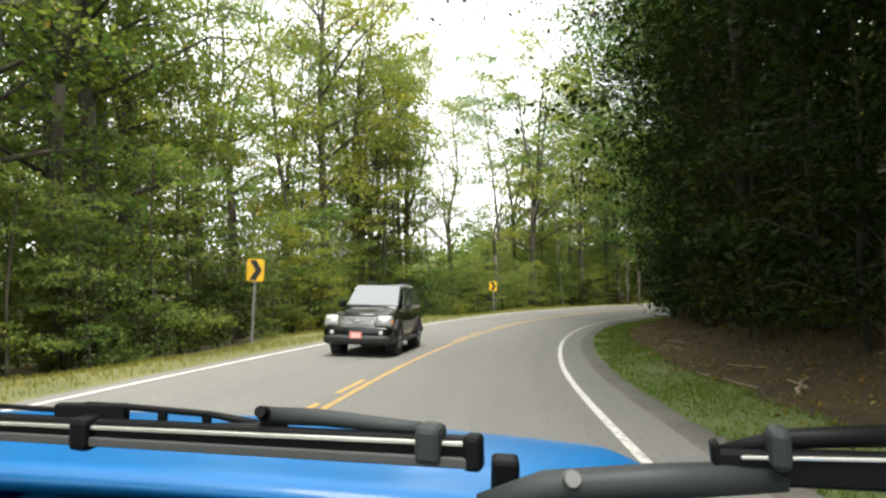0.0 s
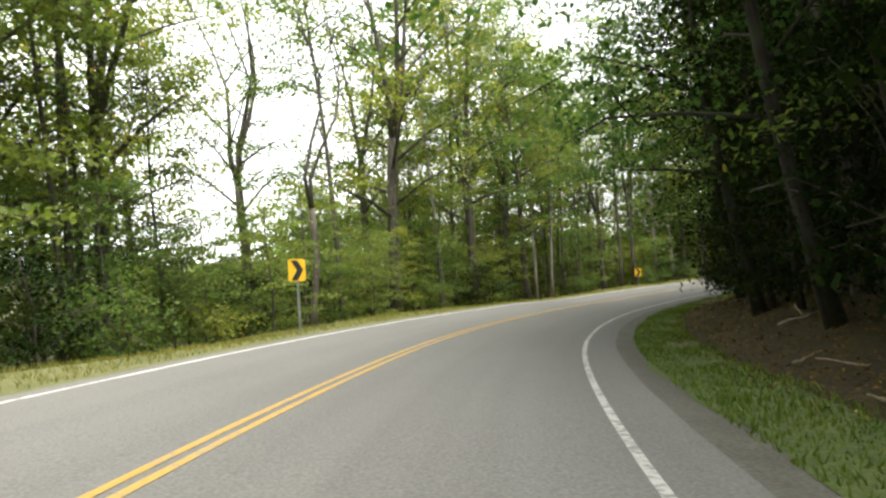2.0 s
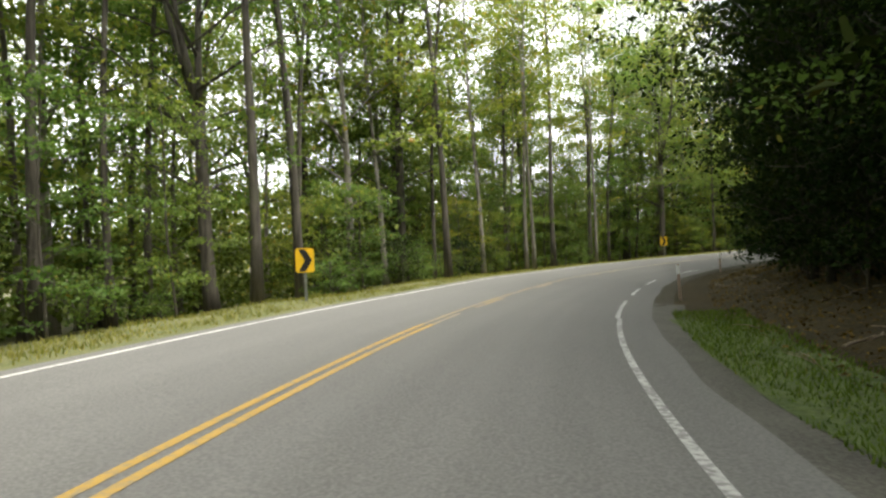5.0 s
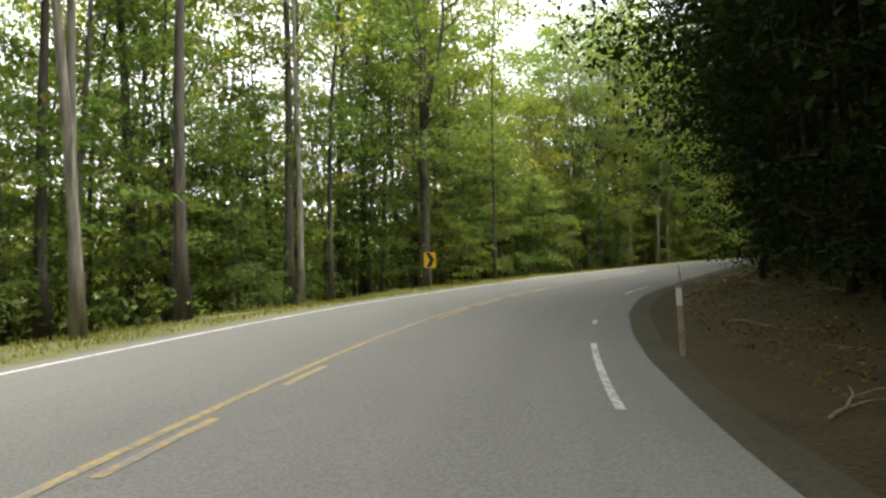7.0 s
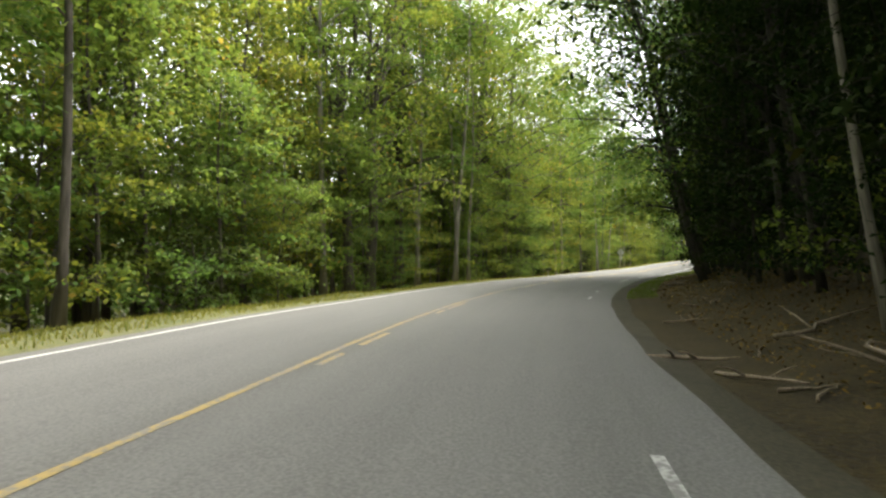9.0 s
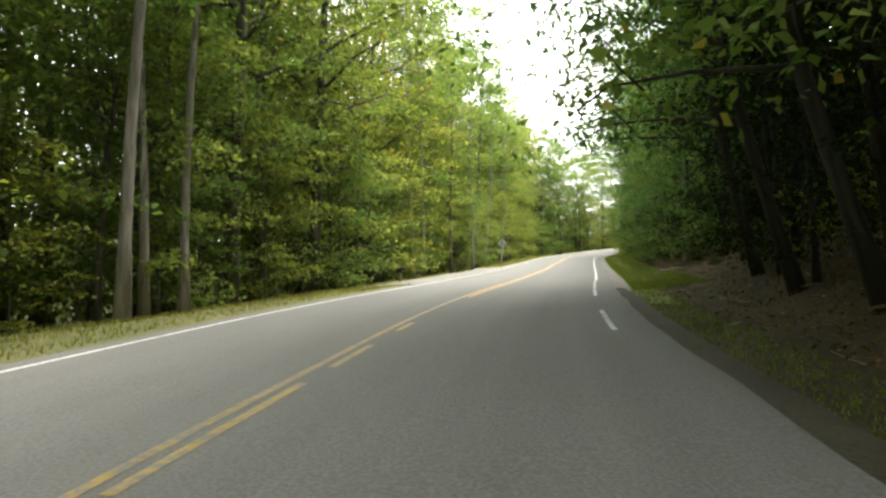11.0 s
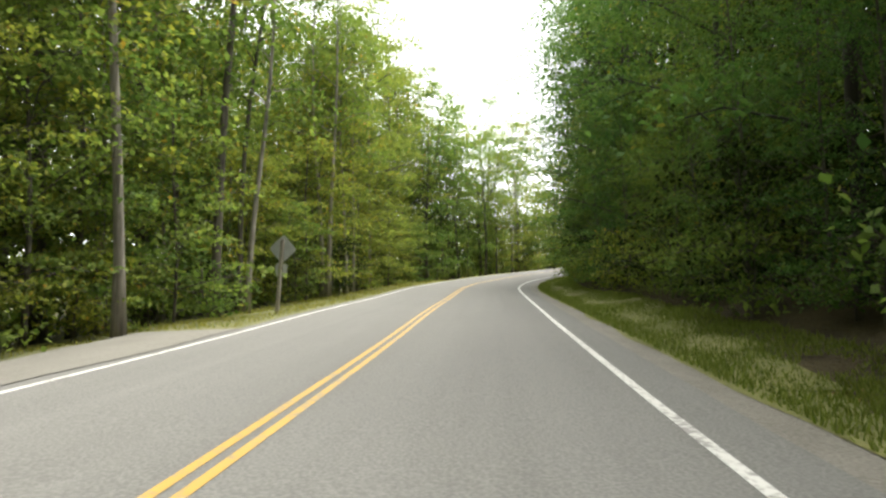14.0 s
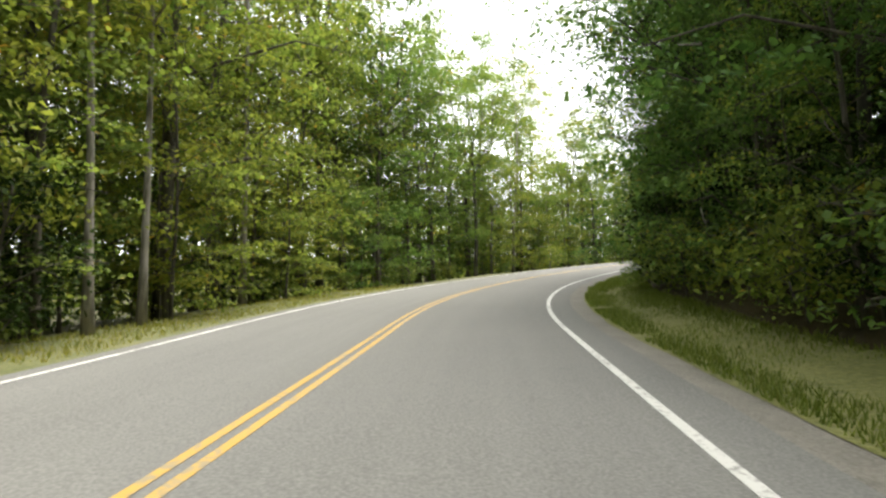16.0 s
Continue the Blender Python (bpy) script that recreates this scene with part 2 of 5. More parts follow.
def at(s, d, up=0.0):
    """A point of the ground d metres to the right of the centre line."""
    p, t, r = station(s)
    x, y = p[0] + r[0] * d, p[1] + r[1] * d
    wob = rough(x, y) * min(1.0, max(0.0, (abs(d) - 3.9) / 2))
    return Vector((x, y, p[2] + float(rise(d)) + tilt(s, d) + wob + up))


def heading(s):
    _, t, _ = station(s)
    return math.degrees(math.atan2(-t[0], t[1]))


def nearest(x, y):
    k = ((LINE[:, 0] - x) ** 2 + (LINE[:, 1] - y) ** 2).argmin()
    d = (x - LINE[k, 0]) * TAN[k, 1] - (y - LINE[k, 1]) * TAN[k, 0]
    return float(RUN[k]), float(d), math.hypot(x - LINE[k, 0], y - LINE[k, 1])


# ---- mesh helpers
def mesh_from(name, verts, faces, mat, smooth=False):
    me = bpy.data.meshes.new(name)
    me.from_pydata([tuple(v) for v in verts], [], faces)
    me.materials.append(mat)
    if smooth:
        me.polygons.foreach_set("use_smooth", [True] * len(me.polygons))
    me.update()
    return me


def strip(name, s_list, d_list, mat, up=0.0, ragged=0.0, parent=None):
    """A ribbon of ground along the road; its UV is metres across and along."""
    verts, faces, uv, n = [], [], [], len(d_list)
    for s in s_list:
        for k, d in enumerate(d_list):
            dd = d + (ragged * noise.noise((s * 0.45, k * 3.0, 7)) if k in (0, n - 1) else 0)
            verts.append(at(s, dd, up))
            uv.append((dd, s))
    for i in range(len(s_list) - 1):
        for k in range(n - 1):
            a = i * n + k
            faces.append((a, a + 1, a + n + 1, a + n))
    me = mesh_from(name, verts, faces, mat, True)
    lay = me.uv_layers.new(name="UVMap")
    lay.data.foreach_set("uv", [c for lp in me.loops for c in uv[lp.vertex_index]])
    ob = new(name, me)
    if parent:
        ob.parent = parent
    return ob


def part(name, me, parent, label="", m=None):
    ob = new(name, me)
    ob.parent = parent
    if m is not None:
        ob.matrix_basis = m
    if label:
        ob["label"] = label
    return ob


def bm_mesh(name, bm, mat, smooth=False):
    me = bpy.data.meshes.new(name)
    bmesh.ops.recalc_face_normals(bm, faces=bm.faces[:])
    bm.to_mesh(me)
    bm.free()
    me.materials.append(mat)
    if smooth:
        me.polygons.foreach_set("use_smooth", [True] * len(me.polygons))
    return me


def box(bm, x0, x1, y0, y1, z0, z1, bevel=0.0, seg=1):
    g = bmesh.ops.create_cube(bm, size=1, matrix=Matrix.Translation(((x0 + x1) / 2, (y0 + y1) / 2, (z0 + z1) / 2)) @ Matrix.Diagonal((x1 - x0, y1 - y0, z1 - z0, 1)))
    if bevel:
        edges = list({e for v in g["verts"] for e in v.link_edges})
        bmesh.ops.bevel(bm, geom=edges, offset=bevel, segments=seg, profile=0.5, affect="EDGES")
    return bm


def boxes(*rows, bevel=0.0, seg=1):
    bm = bmesh.new()
    for r in rows:
        box(bm, *r, bevel=bevel, seg=seg)
    return bm


def tube(verts, faces, pts, radii, sides=6):
    """Adds a tapered tube along pts to the lists."""
    base = len(verts)
    pts = [Vector(p) for p in pts]
    for i, (p, r) in enumerate(zip(pts, radii)):
        d = (pts[min(i + 1, len(pts) - 1)] - pts[max(i - 1, 0)]).normalized()
        a = d.cross(Vector((0.31, 0.95, 0.07))).normalized()
        b = d.cross(a)
        for k in range(sides):
            w = 2 * math.pi * k / sides
            verts.append(p + (a * math.cos(w) + b * math.sin(w)) * r)
    for i in range(len(pts) - 1):
        for k in range(sides):
            a, b = base + i * sides + k, base + i * sides + (k + 1) % sides
            faces.append((a, b, b + sides, a + sides))
    faces.append(tuple(base + (len(pts) - 1) * sides + k for k in range(sides)))
    faces.append(tuple(base + sides - 1 - k for k in range(sides)))


def leaves_mesh(name, centres, sizes, mat, rng, tilt=0.7, slim=0.72):
    """One small folded blade for each centre."""
    n = len(centres)
    yaw, lean, roll_ = rng.uniform(0, 2 * np.pi, n), rng.normal(0, tilt, n), rng.normal(0, tilt, n)
    ax = np.stack([np.cos(yaw) * np.cos(lean), np.sin(yaw) * np.cos(lean), np.sin(lean)], 1)
    side = np.stack([-np.sin(yaw) * np.cos(roll_), np.cos(yaw) * np.cos(roll_), np.sin(roll_)], 1)
    up = np.cross(ax, side)
    s = sizes[:, None]
    quad = np.stack([centres - ax * s * 0.5, centres + side * s * slim * 0.5 + up * s * 0.12 - ax * s * 0.08,
                     centres + ax * s * 0.55, centres - side * s * slim * 0.5 + up * s * 0.12 + ax * s * 0.06], 1).reshape(-1, 3)
    me = bpy.data.meshes.new(name)
    me.vertices.add(4 * n)
    me.vertices.foreach_set("co", quad.astype(np.float32).ravel())
    me.loops.add(4 * n)
    me.loops.foreach_set("vertex_index", np.arange(4 * n, dtype=np.int32))
    me.polygons.add(n)
    me.polygons.foreach_set("loop_start", np.arange(0, 4 * n, 4, dtype=np.int32))
    me.materials.append(mat)
    me.update(calc_edges=True)
    me.validate()
    return me


# ---- trees
def tree_meshes(seed, height, girth, clear, spread, limbs, sprays, per, leaf, bark, mat, bend=0.6, fork=0, flat=0.32, puff=0.62, reach=0.35):
    """A trunk, forked or single, limbs that rise and droop, and leaves gathered in flat sprays along them."""
    rng = np.random.default_rng(seed)
    rnd = random.Random(seed)
    lean = Vector((rnd.uniform(-1, 1), rnd.uniform(-1, 1), 0)) * bend
    verts, faces, leaders = [], [], []

    def leader(foot, tip, r0, r1, n, wob):
        pts = []
        for k in range(n):
            f = k / (n - 1)
            sway = Vector((math.sin(4.3 * f + seed), math.cos(3.7 * f + 2 * seed), 0)) * wob * math.sin(math.pi * f)
            pts.append(foot.lerp(tip, f) + sway)
        tube(verts, faces, pts, [(r0 + (r1 - r0) * (k / (n - 1)) ** 0.85) * (1.4 if k == 0 and foot.z < 0 else 1.0) for k in range(n)], 9 if girth > 0.1 else 6)
        leaders.append(pts)

    split = height * rnd.uniform(0.32, 0.46)
    if fork:
        crotch = Vector((lean.x * 0.3, lean.y * 0.3, split))
        leader(Vector((0, 0, -0.3)), crotch, girth, girth * 0.8, 6, 0.1 * bend)
        turn = rnd.uniform(0, 6.28)
        for k in range(fork):
            w = turn + 6.28 * k / fork + rnd.uniform(-0.4, 0.4)
            out = spread * rnd.uniform(0.28, 0.5)
            leader(crotch - Vector((0, 0, 0.1)), Vector((out * math.cos(w) + lean.x, out * math.sin(w) + lean.y, height * rnd.uniform(0.82, 0.97))), girth * 0.6, 0.02, 7, 0.5 * bend)
    else:
        leader(Vector((0, 0, -0.3)), Vector((lean.x, lean.y, height * 0.97)), girth, 0.02, 11, 0.25 * bend)
    trunk = mesh_from("trunk", verts, faces, bark, True)

    def stem_at(z, pick):
        pts = pick if z > pick[0].z else leaders[0]
        for a, b in zip(pts, pts[1:]):
            if b.z >= z:
                return a.lerp(b, (z - a.z) / max(0.01, b.z - a.z))
        return pts[-1].copy()

    verts, faces, mids, sizes = [], [], [], []
    for k in range(limbs):
        f = ((k + rnd.random()) / limbs) ** 0.9
        z = clear + (height * 0.95 - clear) * f
        root = stem_at(max(0.2, z - spread * 0.15), leaders[-1 - k % max(1, fork)])
        w = 2.4 * k + rnd.uniform(-0.5, 0.5)
        long = spread * (0.25 + 0.75 * math.sin(math.pi * (0.22 + 0.7 * f)) ** 0.8) * rnd.uniform(0.55, 1.12)
        climb = long * (reach + 0.5 * f) * rnd.uniform(0.5, 1.3)
        way = Vector((math.cos(w), math.sin(w), 0))
        side = Vector((-way.y, way.x, 0)) * rnd.uniform(-0.25, 0.25) * long
        pts = [root, root + way * long * 0.35 + Vector((0, 0, climb * 0.55)), root + way * long * 0.7 + side * 0.6 + Vector((0, 0, climb * 0.95)), root + way * long + side + Vector((0, 0, climb * 0.95 - long * 0.06))]
        g = max(0.012, girth * rnd.uniform(0.22, 0.36) * (1.1 - 0.7 * f))
        tube(verts, faces, pts, [g, g * 0.75, g * 0.45, 0.008], 5)
        for q in range(sprays):
            u = 0.30 + 0.75 * (q + rnd.random()) / sprays
            c = pts[1].lerp(pts[3], min(1.0, max(0.0, (u - 0.35) / 0.65))) if u > 0.35 else pts[0].lerp(pts[1], u / 0.35)
            off = Vector((-way.y, way.x, 0)) * rnd.gauss(0, 0.24) * long * min(1.0, u) + Vector((0, 0, rnd.gauss(0.05, 0.10) * long))
            mids.append((c + off)[:])
            sizes.append(rnd.uniform(0.55, 1.25))
            if q % 2 == 0 and long > 0.8:
                tube(verts, faces, [c - way * 0.2, c + off * 0.6, c + off], [g * 0.3 + 0.006, g * 0.2 + 0.005, 0.005], 4)
    branches = mesh_from("branching", verts, faces, bark, True)
    mids, sizes = np.array(mids), np.array(sizes)
    which = rng.integers(0, len(mids), len(mids) * per)
    spot = np.clip(rng.normal(0, 1, (len(which), 3)), -1.6, 1.6) * (puff, puff, puff * flat) * sizes[which][:, None]
    spot[:, 2] -= 0.16 * (spot[:, :2] ** 2).sum(1) / puff
    crown = leaves_mesh("crown", mids[which] + spot, leaf * rng.uniform(0.6, 1.3, len(which)), mat, rng, 0.6)
    return trunk, branches, crown


KINDS = {
    # seed, height, girth, clear, spread, limbs, sprays, leaves each, leaf size, bark, leaf
    "big": [tree_meshes(15, 23, 0.29, 5.0, 5.6, 30, 7, 52, 0.175, BARK, LEAF, 1.0, 0),
            tree_meshes(16, 24, 0.30, 5.5, 5.8, 30, 7, 52, 0.178, BARK, LEAF, 0.9, 2),
            tree_meshes(18, 21, 0.27, 4.4, 5.2, 28, 7, 52, 0.172, BARK, LEAF, 1.2, 3)],
    "open": [tree_meshes(19, 20, 0.25, 7.0, 4.6, 18, 5, 34, 0.16, BARK, LEAF, 1.2, 3),
             tree_meshes(20, 21, 0.22, 7.5, 4.2, 18, 5, 36, 0.16, BARK, LEAF, 1.0, 2)],
    "oak": [tree_meshes(11, 21, 0.22, 3.6, 5.0, 24, 6, 34, 0.25, BARK, LEAF, 0.9, 0),
            tree_meshes(12, 23, 0.25, 4.4, 5.4, 26, 6, 34, 0.26, BARK, LEAF, 0.7, 2),
            tree_meshes(13, 19, 0.18, 3.0, 4.6, 24, 6, 34, 0.24, BARK_PALE, LEAF, 0.8, 0),
            tree_meshes(14, 22, 0.23, 5.0, 5.0, 24, 6, 34, 0.26, BARK, LEAF, 1.1, 2)],
    "pole": [tree_meshes(21, 19, 0.125, 8.0, 2.9, 15, 4, 46, 0.19, BARK_PALE, LEAF, 0.8),
             tree_meshes(22, 21, 0.15, 9.5, 3.1, 16, 4, 46, 0.19, BARK, LEAF, 0.7),
             tree_meshes(23, 17, 0.10, 5.5, 2.5, 15, 4, 46, 0.18, BARK, LEAF, 1.0)],
    # edge and canopy trees carry their shade in the leaf colour
    "edge": [tree_meshes(31, 17, 0.15, 1.0, 4.3, 32, 6, 34, 0.20, BARK_SHADED, LEAF_SHADED, 0.7, 0, 0.26),
             tree_meshes(32, 19, 0.17, 1.4, 4.6, 34, 6, 34, 0.20, BARK_SHADED, LEAF_SHADED, 0.9, 2, 0.26),
             tree_meshes(33, 15, 0.12, 0.8, 4.0, 30, 6, 34, 0.19, BARK_SHADED, LEAF_SHADED, 0.6, 0, 0.24)],
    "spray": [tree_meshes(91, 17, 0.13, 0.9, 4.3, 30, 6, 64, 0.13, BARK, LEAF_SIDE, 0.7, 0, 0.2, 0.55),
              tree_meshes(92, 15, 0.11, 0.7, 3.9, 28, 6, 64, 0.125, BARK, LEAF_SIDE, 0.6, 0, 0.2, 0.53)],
    "canopy": [tree_meshes(81, 18, 0.14, 4.2, 6.4, 30, 7, 46, 0.165, BARK_SHADED, LEAF_SHADED, 1.2, 0, 0.26, 0.75),
               tree_meshes(82, 20, 0.16, 4.8, 6.7, 30, 7, 46, 0.165, BARK_SHADED, LEAF_SHADED, 1.4, 2, 0.26, 0.75)],
    "reach": [tree_meshes(83, 18, 0.13, 3.6, 5.0, 30, 6, 50, 0.15, BARK_SHADED, LEAF_SIDE, 1.2, 0, 0.22, 0.7),
              tree_meshes(84, 17, 0.12, 3.0, 4.7, 28, 6, 50, 0.145, BARK_SHADED, LEAF_SIDE, 1.0, 0, 0.22, 0.7)],
    "bushy": [tree_meshes(61, 13, 0.11, 1.2, 3.4, 24, 5, 38, 0.18, BARK, LEAF, 0.7, 0, 0.24),
              tree_meshes(62, 16, 0.14, 2.4, 3.8, 26, 5, 38, 0.19, BARK, LEAF, 0.8, 2, 0.26),
              tree_meshes(63, 10, 0.08, 0.8, 3.0, 22, 5, 38, 0.17, BARK_PALE, LEAF, 0.6, 0, 0.22)],
    "thicket": [tree_meshes(64, 12, 0.09, 0.6, 3.2, 24, 5, 44, 0.14, BARK_SHADED, LEAF_MID, 0.7, 0, 0.24, 0.5),
                tree_meshes(65, 9, 0.07, 0.4, 2.9, 22, 5, 44, 0.13, BARK_SHADED, LEAF_MID, 0.6, 2, 0.24, 0.46)],
    "young": [tree_meshes(44, 6.0, 0.05, 0.6, 2.3, 20, 4, 42, 0.115, BARK, LEAF, 0.4, 0, 0.16, 0.36, 0.2),
              tree_meshes(45, 4.2, 0.035, 0.4, 1.9, 18, 4, 38, 0.11, BARK, LEAF, 0.3, 0, 0.16, 0.32, 0.2)],
    "sapling": [tree_meshes(41, 5.5, 0.045, 0.6, 2.1, 17, 4, 28, 0.17, BARK, LEAF, 0.4, 0, 0.16, 0.4, 0.2),
                tree_meshes(42, 7.0, 0.06, 0.9, 2.4, 18, 4, 30, 0.17, BARK, LEAF, 0.5, 0, 0.16, 0.42, 0.2),
                tree_meshes(43, 4.0, 0.035, 0.4, 1.7, 15, 4, 26, 0.16, BARK, LEAF, 0.3, 0, 0.16, 0.36, 0.2)],
    "shrub": [tree_meshes(51, 1.5, 0.02, 0.15, 1.1, 12, 3, 22, 0.11, BARK, LEAF, 0.2, 0, 0.5, 0.24),
              tree_meshes(52, 2.2, 0.025, 0.2, 1.3, 14, 3, 26, 0.11, BARK, LEAF_SHADED, 0.2, 0, 0.5, 0.28),
              tree_meshes(53, 1.0, 0.015, 0.1, 0.9, 11, 3, 20, 0.10, BARK, LEAF, 0.2, 0, 0.5, 0.2)],
    "bare": [tree_meshes(71, 12.0, 0.13, 6.5, 2.6, 10, 2, 14, 0.15, BARK, LEAF, 1.0, 2, 0.4, 0.4)],
}
TAGS = {
    "oak": ("tall_tree", "tall broadleaf tree with brown trunk and yellow-green crown", "tree", "tall roadside trees"),
    "big": ("tall_tree", "mature broadleaf tree with thick brown trunk and green crown", "tree", "tall roadside trees"),
    "open": ("forked_tree", "tall forked tree with bare dark limbs and thin foliage", "tree", "tall roadside trees"),
    "pole": ("slender_tree", "slender bare-stemmed forest tree with small green crown", "tree", "slender forest trees"),
    "edge": ("bushy_tree", "dense green tree with shade-toned leaves down to the bank", "tree", "dark trees on the bank"),
    "canopy": ("overhanging_tree", "green tree with shade-toned leaves reaching out over the road", "tree", "dark trees on the bank"),
    "reach": ("overhanging_tree", "green tree reaching out over the verge with layered sprays", "tree", "leafy trees on the bank"),
    "spray": ("spreading_tree", "mid-green tree with flat leafy sprays above the verge", "tree", "leafy trees on the bank"),
    "bushy": ("leafy_tree", "mid-height tree with light green leaves down low", "tree", "leafy woodland trees"),
    "thicket": ("understorey_tree", "shaded understorey tree leafy down to the ground", "tree", "understorey trees"),
    "bare": ("bare_tree", "thin forked half-dead tree with few leaves", "tree", "half-dead trees"),
    "young": ("sapling", "young understorey tree with flat layered green sprays", "sapling", "understorey saplings"),
    "sapling": ("sapling", "young understorey tree with flat layered green sprays", "sapling", "understorey saplings"),
    "shrub": ("shrub", "low leafy green shrub at the forest edge", "shrub", "forest edge shrubs"),
}
PLANT = {}


def plant(kind, which, s, d, turn, scale=1.0, tall=1.0, lean=0.0, bark=None):
    m = Matrix.Translation(at(s, d, -0.05)) @ Euler((0, radians(lean), radians(turn))).to_matrix().to_4x4() @ Matrix.Diagonal((scale, scale, scale * tall, 1))
    key = (kind, which % len(KINDS[kind]))
    if key in PLANT:
        return copy_thing(PLANT[key], m)
    name, label, cat, group = TAGS[kind]
    root = new(name)
    root.empty_display_size = 0.3
    tr, br, cr = KINDS[kind][key[1]]
    part("trunk" if kind != "shrub" else "stem", tr, root)
    tagged(part("branching", br, root), kind="stuff")
    tagged(part("crown", cr, root), kind="stuff")
    tagged(root, label, cat, group)
    PLANT[key] = root
    made = copy_thing(root, m)
    for o in (*root.children, root):        # the pattern itself is not part of the place
        scene.collection.objects.unlink(o)
    return made


# ---- ground, one sheet to the horizon
def ground_sheet():
    far = [200, 420, 900, 1800]
    xs = [-80 - f for f in reversed(far)] + list(np.arange(-80, 231, 2.6)) + [231 + f for f in far]
    ys = [-110 - f for f in reversed(far)] + list(np.arange(-110, 141, 2.6)) + [141 + f for f in far]
    verts, faces = [], []
    for y in ys:
        for x in xs:
            s, d, gap = nearest(x, y)
            k = np.searchsorted(RUN, s)
            z = LINE[min(k, len(LINE) - 1), 2]
            dd = math.copysign(max(gap, abs(d)), d)
            low = 0.28 if abs(dd) < 6 else 0.28 * max(0, 1 - (abs(dd) - 6) / 8)
            verts.append((x, y, z + float(rise(dd)) + tilt(s, dd) + rough(x, y) - low))
    n = len(xs)
    for j in range(len(ys) - 1):
        for i in range(n - 1):
            a = j * n + i
            faces.append((a, a + 1, a + n + 1, a + n))
    return tagged(new("ground", mesh_from("ground", verts, faces, FLOOR, True)), "dark forest floor with green undergrowth and fallen leaves", "ground", kind="structure")


ground_sheet()
ALONG = np.arange(S0 + 1, S1 - 1, 0.7)
road = tagged(strip("road", ALONG, (-3.55, -3.3, -2.4, -1.6, -0.8, 0, 0.8, 1.6, 2.4, 3.3, 3.8), ASPHALT, 0.0, 0.07), "worn grey two-lane asphalt road bending through the woods", "road", kind="structure")
tagged(strip("verge_left", ALONG, (-3.35, -3.7, -4.2, -4.9, -5.6, -6.5, -8.0)[::-1], VERGE, -0.012, 0.15), "strip of short yellowish grass beside the road", "verge", kind="structure")
for s_from, s_to, mat_, what in ((S0 + 1, 78, SHOULDER, "narrow dark grey gravel shoulder beside the asphalt"), (77.0, 151.5, DIRT, "dark dirt along the asphalt edge"), (149.8, S1 - 1, GRAVEL, "narrow grey gravel shoulder beside the asphalt")):
    tagged(strip("shoulder_right", np.arange(s_from, s_to, 0.7), (3.4, 3.85, 4.1, 4.5 if mat_ is not DIRT else 4.25), mat_, -0.004, 0.06), what, "shoulder", kind="structure")
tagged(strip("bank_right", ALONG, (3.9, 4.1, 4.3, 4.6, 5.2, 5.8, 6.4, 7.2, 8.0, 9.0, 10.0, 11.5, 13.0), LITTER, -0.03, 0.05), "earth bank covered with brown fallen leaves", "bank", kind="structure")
tagged(strip("verge_near", np.arange(S0 + 1, 75, 0.7), (4.2, 4.6, 5.2, 5.4), GRASSY, 0.016, 0.25), "narrow strip of green grass below the bank", "verge", kind="structure")
for s_from, s_to, d_to in ((145, 150, 4.9), (150, 172, 5.2), (172, 174.5, 5.45), (174.5, 177, 5.7), (177, 180, 5.95), (180, S1 - 1, 6.3)):
    tagged(strip("verge_far", np.linspace(s_from, s_to, int((s_to - s_from) / 0.7) + 2), (4.25, 4.4, 4.7, d_to), VERGE_OLIVE, 0.012, 0.16), "strip of olive-green grass below the bank", "verge", kind="structure")
tagged(strip("gravel_apron", np.arange(154, 178, 0.7), (-3.45, -4.2, -5.0, -5.7)[::-1], APRON, 0.012, 0.2), "pale gravel pull-off beside the road", "driveway", kind="structure")


# ---- painted lines
def line(name, d, width, s0, s1, mat, label, gaps=0.0, seed=1):
    rnd = random.Random(seed)
    verts, faces, s = [], [], s0
    while s < s1:
        end = min(s1, s + (rnd.uniform(0.8, 2.6) if gaps else 0.7))
        if not gaps or rnd.random() > gaps:
            for k in range(max(1, int((end - s) / 0.6))):
                n = max(1, int((end - s) / 0.6))
                a, b = s + (end - s) * k / n, s + (end - s) * (k + 1) / n
                i = len(verts)
                verts += [at(a, d - width / 2, 0.005), at(a, d + width / 2, 0.005), at(b, d + width / 2, 0.005), at(b, d - width / 2, 0.005)]
                faces.append((i, i + 1, i + 2, i + 3))
        s = end + (rnd.uniform(0.3, 1.6) if gaps else 0)
    return tagged(new(name, mesh_from(name, verts, faces, mat)), label, "road marking", kind="structure")


line("edge_line_left", -LANE, 0.10, S0 + 2, S1 - 2, WHITE_LINE, "solid white edge line painted on the asphalt")
line("edge_line_right", LANE, 0.10, S0 + 2, 22, WHITE_LINE, "solid white edge line painted on the asphalt")
line("edge_line_right", LANE, 0.085, 22, 74, WHITE_WORN, "worn white edge line painted on the asphalt")
for a, b in ((74, 78.2), (80, 82.5), (84.4, 86.8), (91.3, 95.6), (98.4, 99.2), (108.3, 112.6), (127.5, 128.3), (131.0, 131.6), (140.0, 143.0), (147.0, 156.5)):
    line("edge_line_worn", LANE - 0.04, 0.085, a, b, WHITE_WORN, "short worn stretch of white edge line")
line("edge_line_far", LANE, 0.105, 156.5, S1 - 2, WHITE_LINE, "solid white edge line painted on the asphalt")
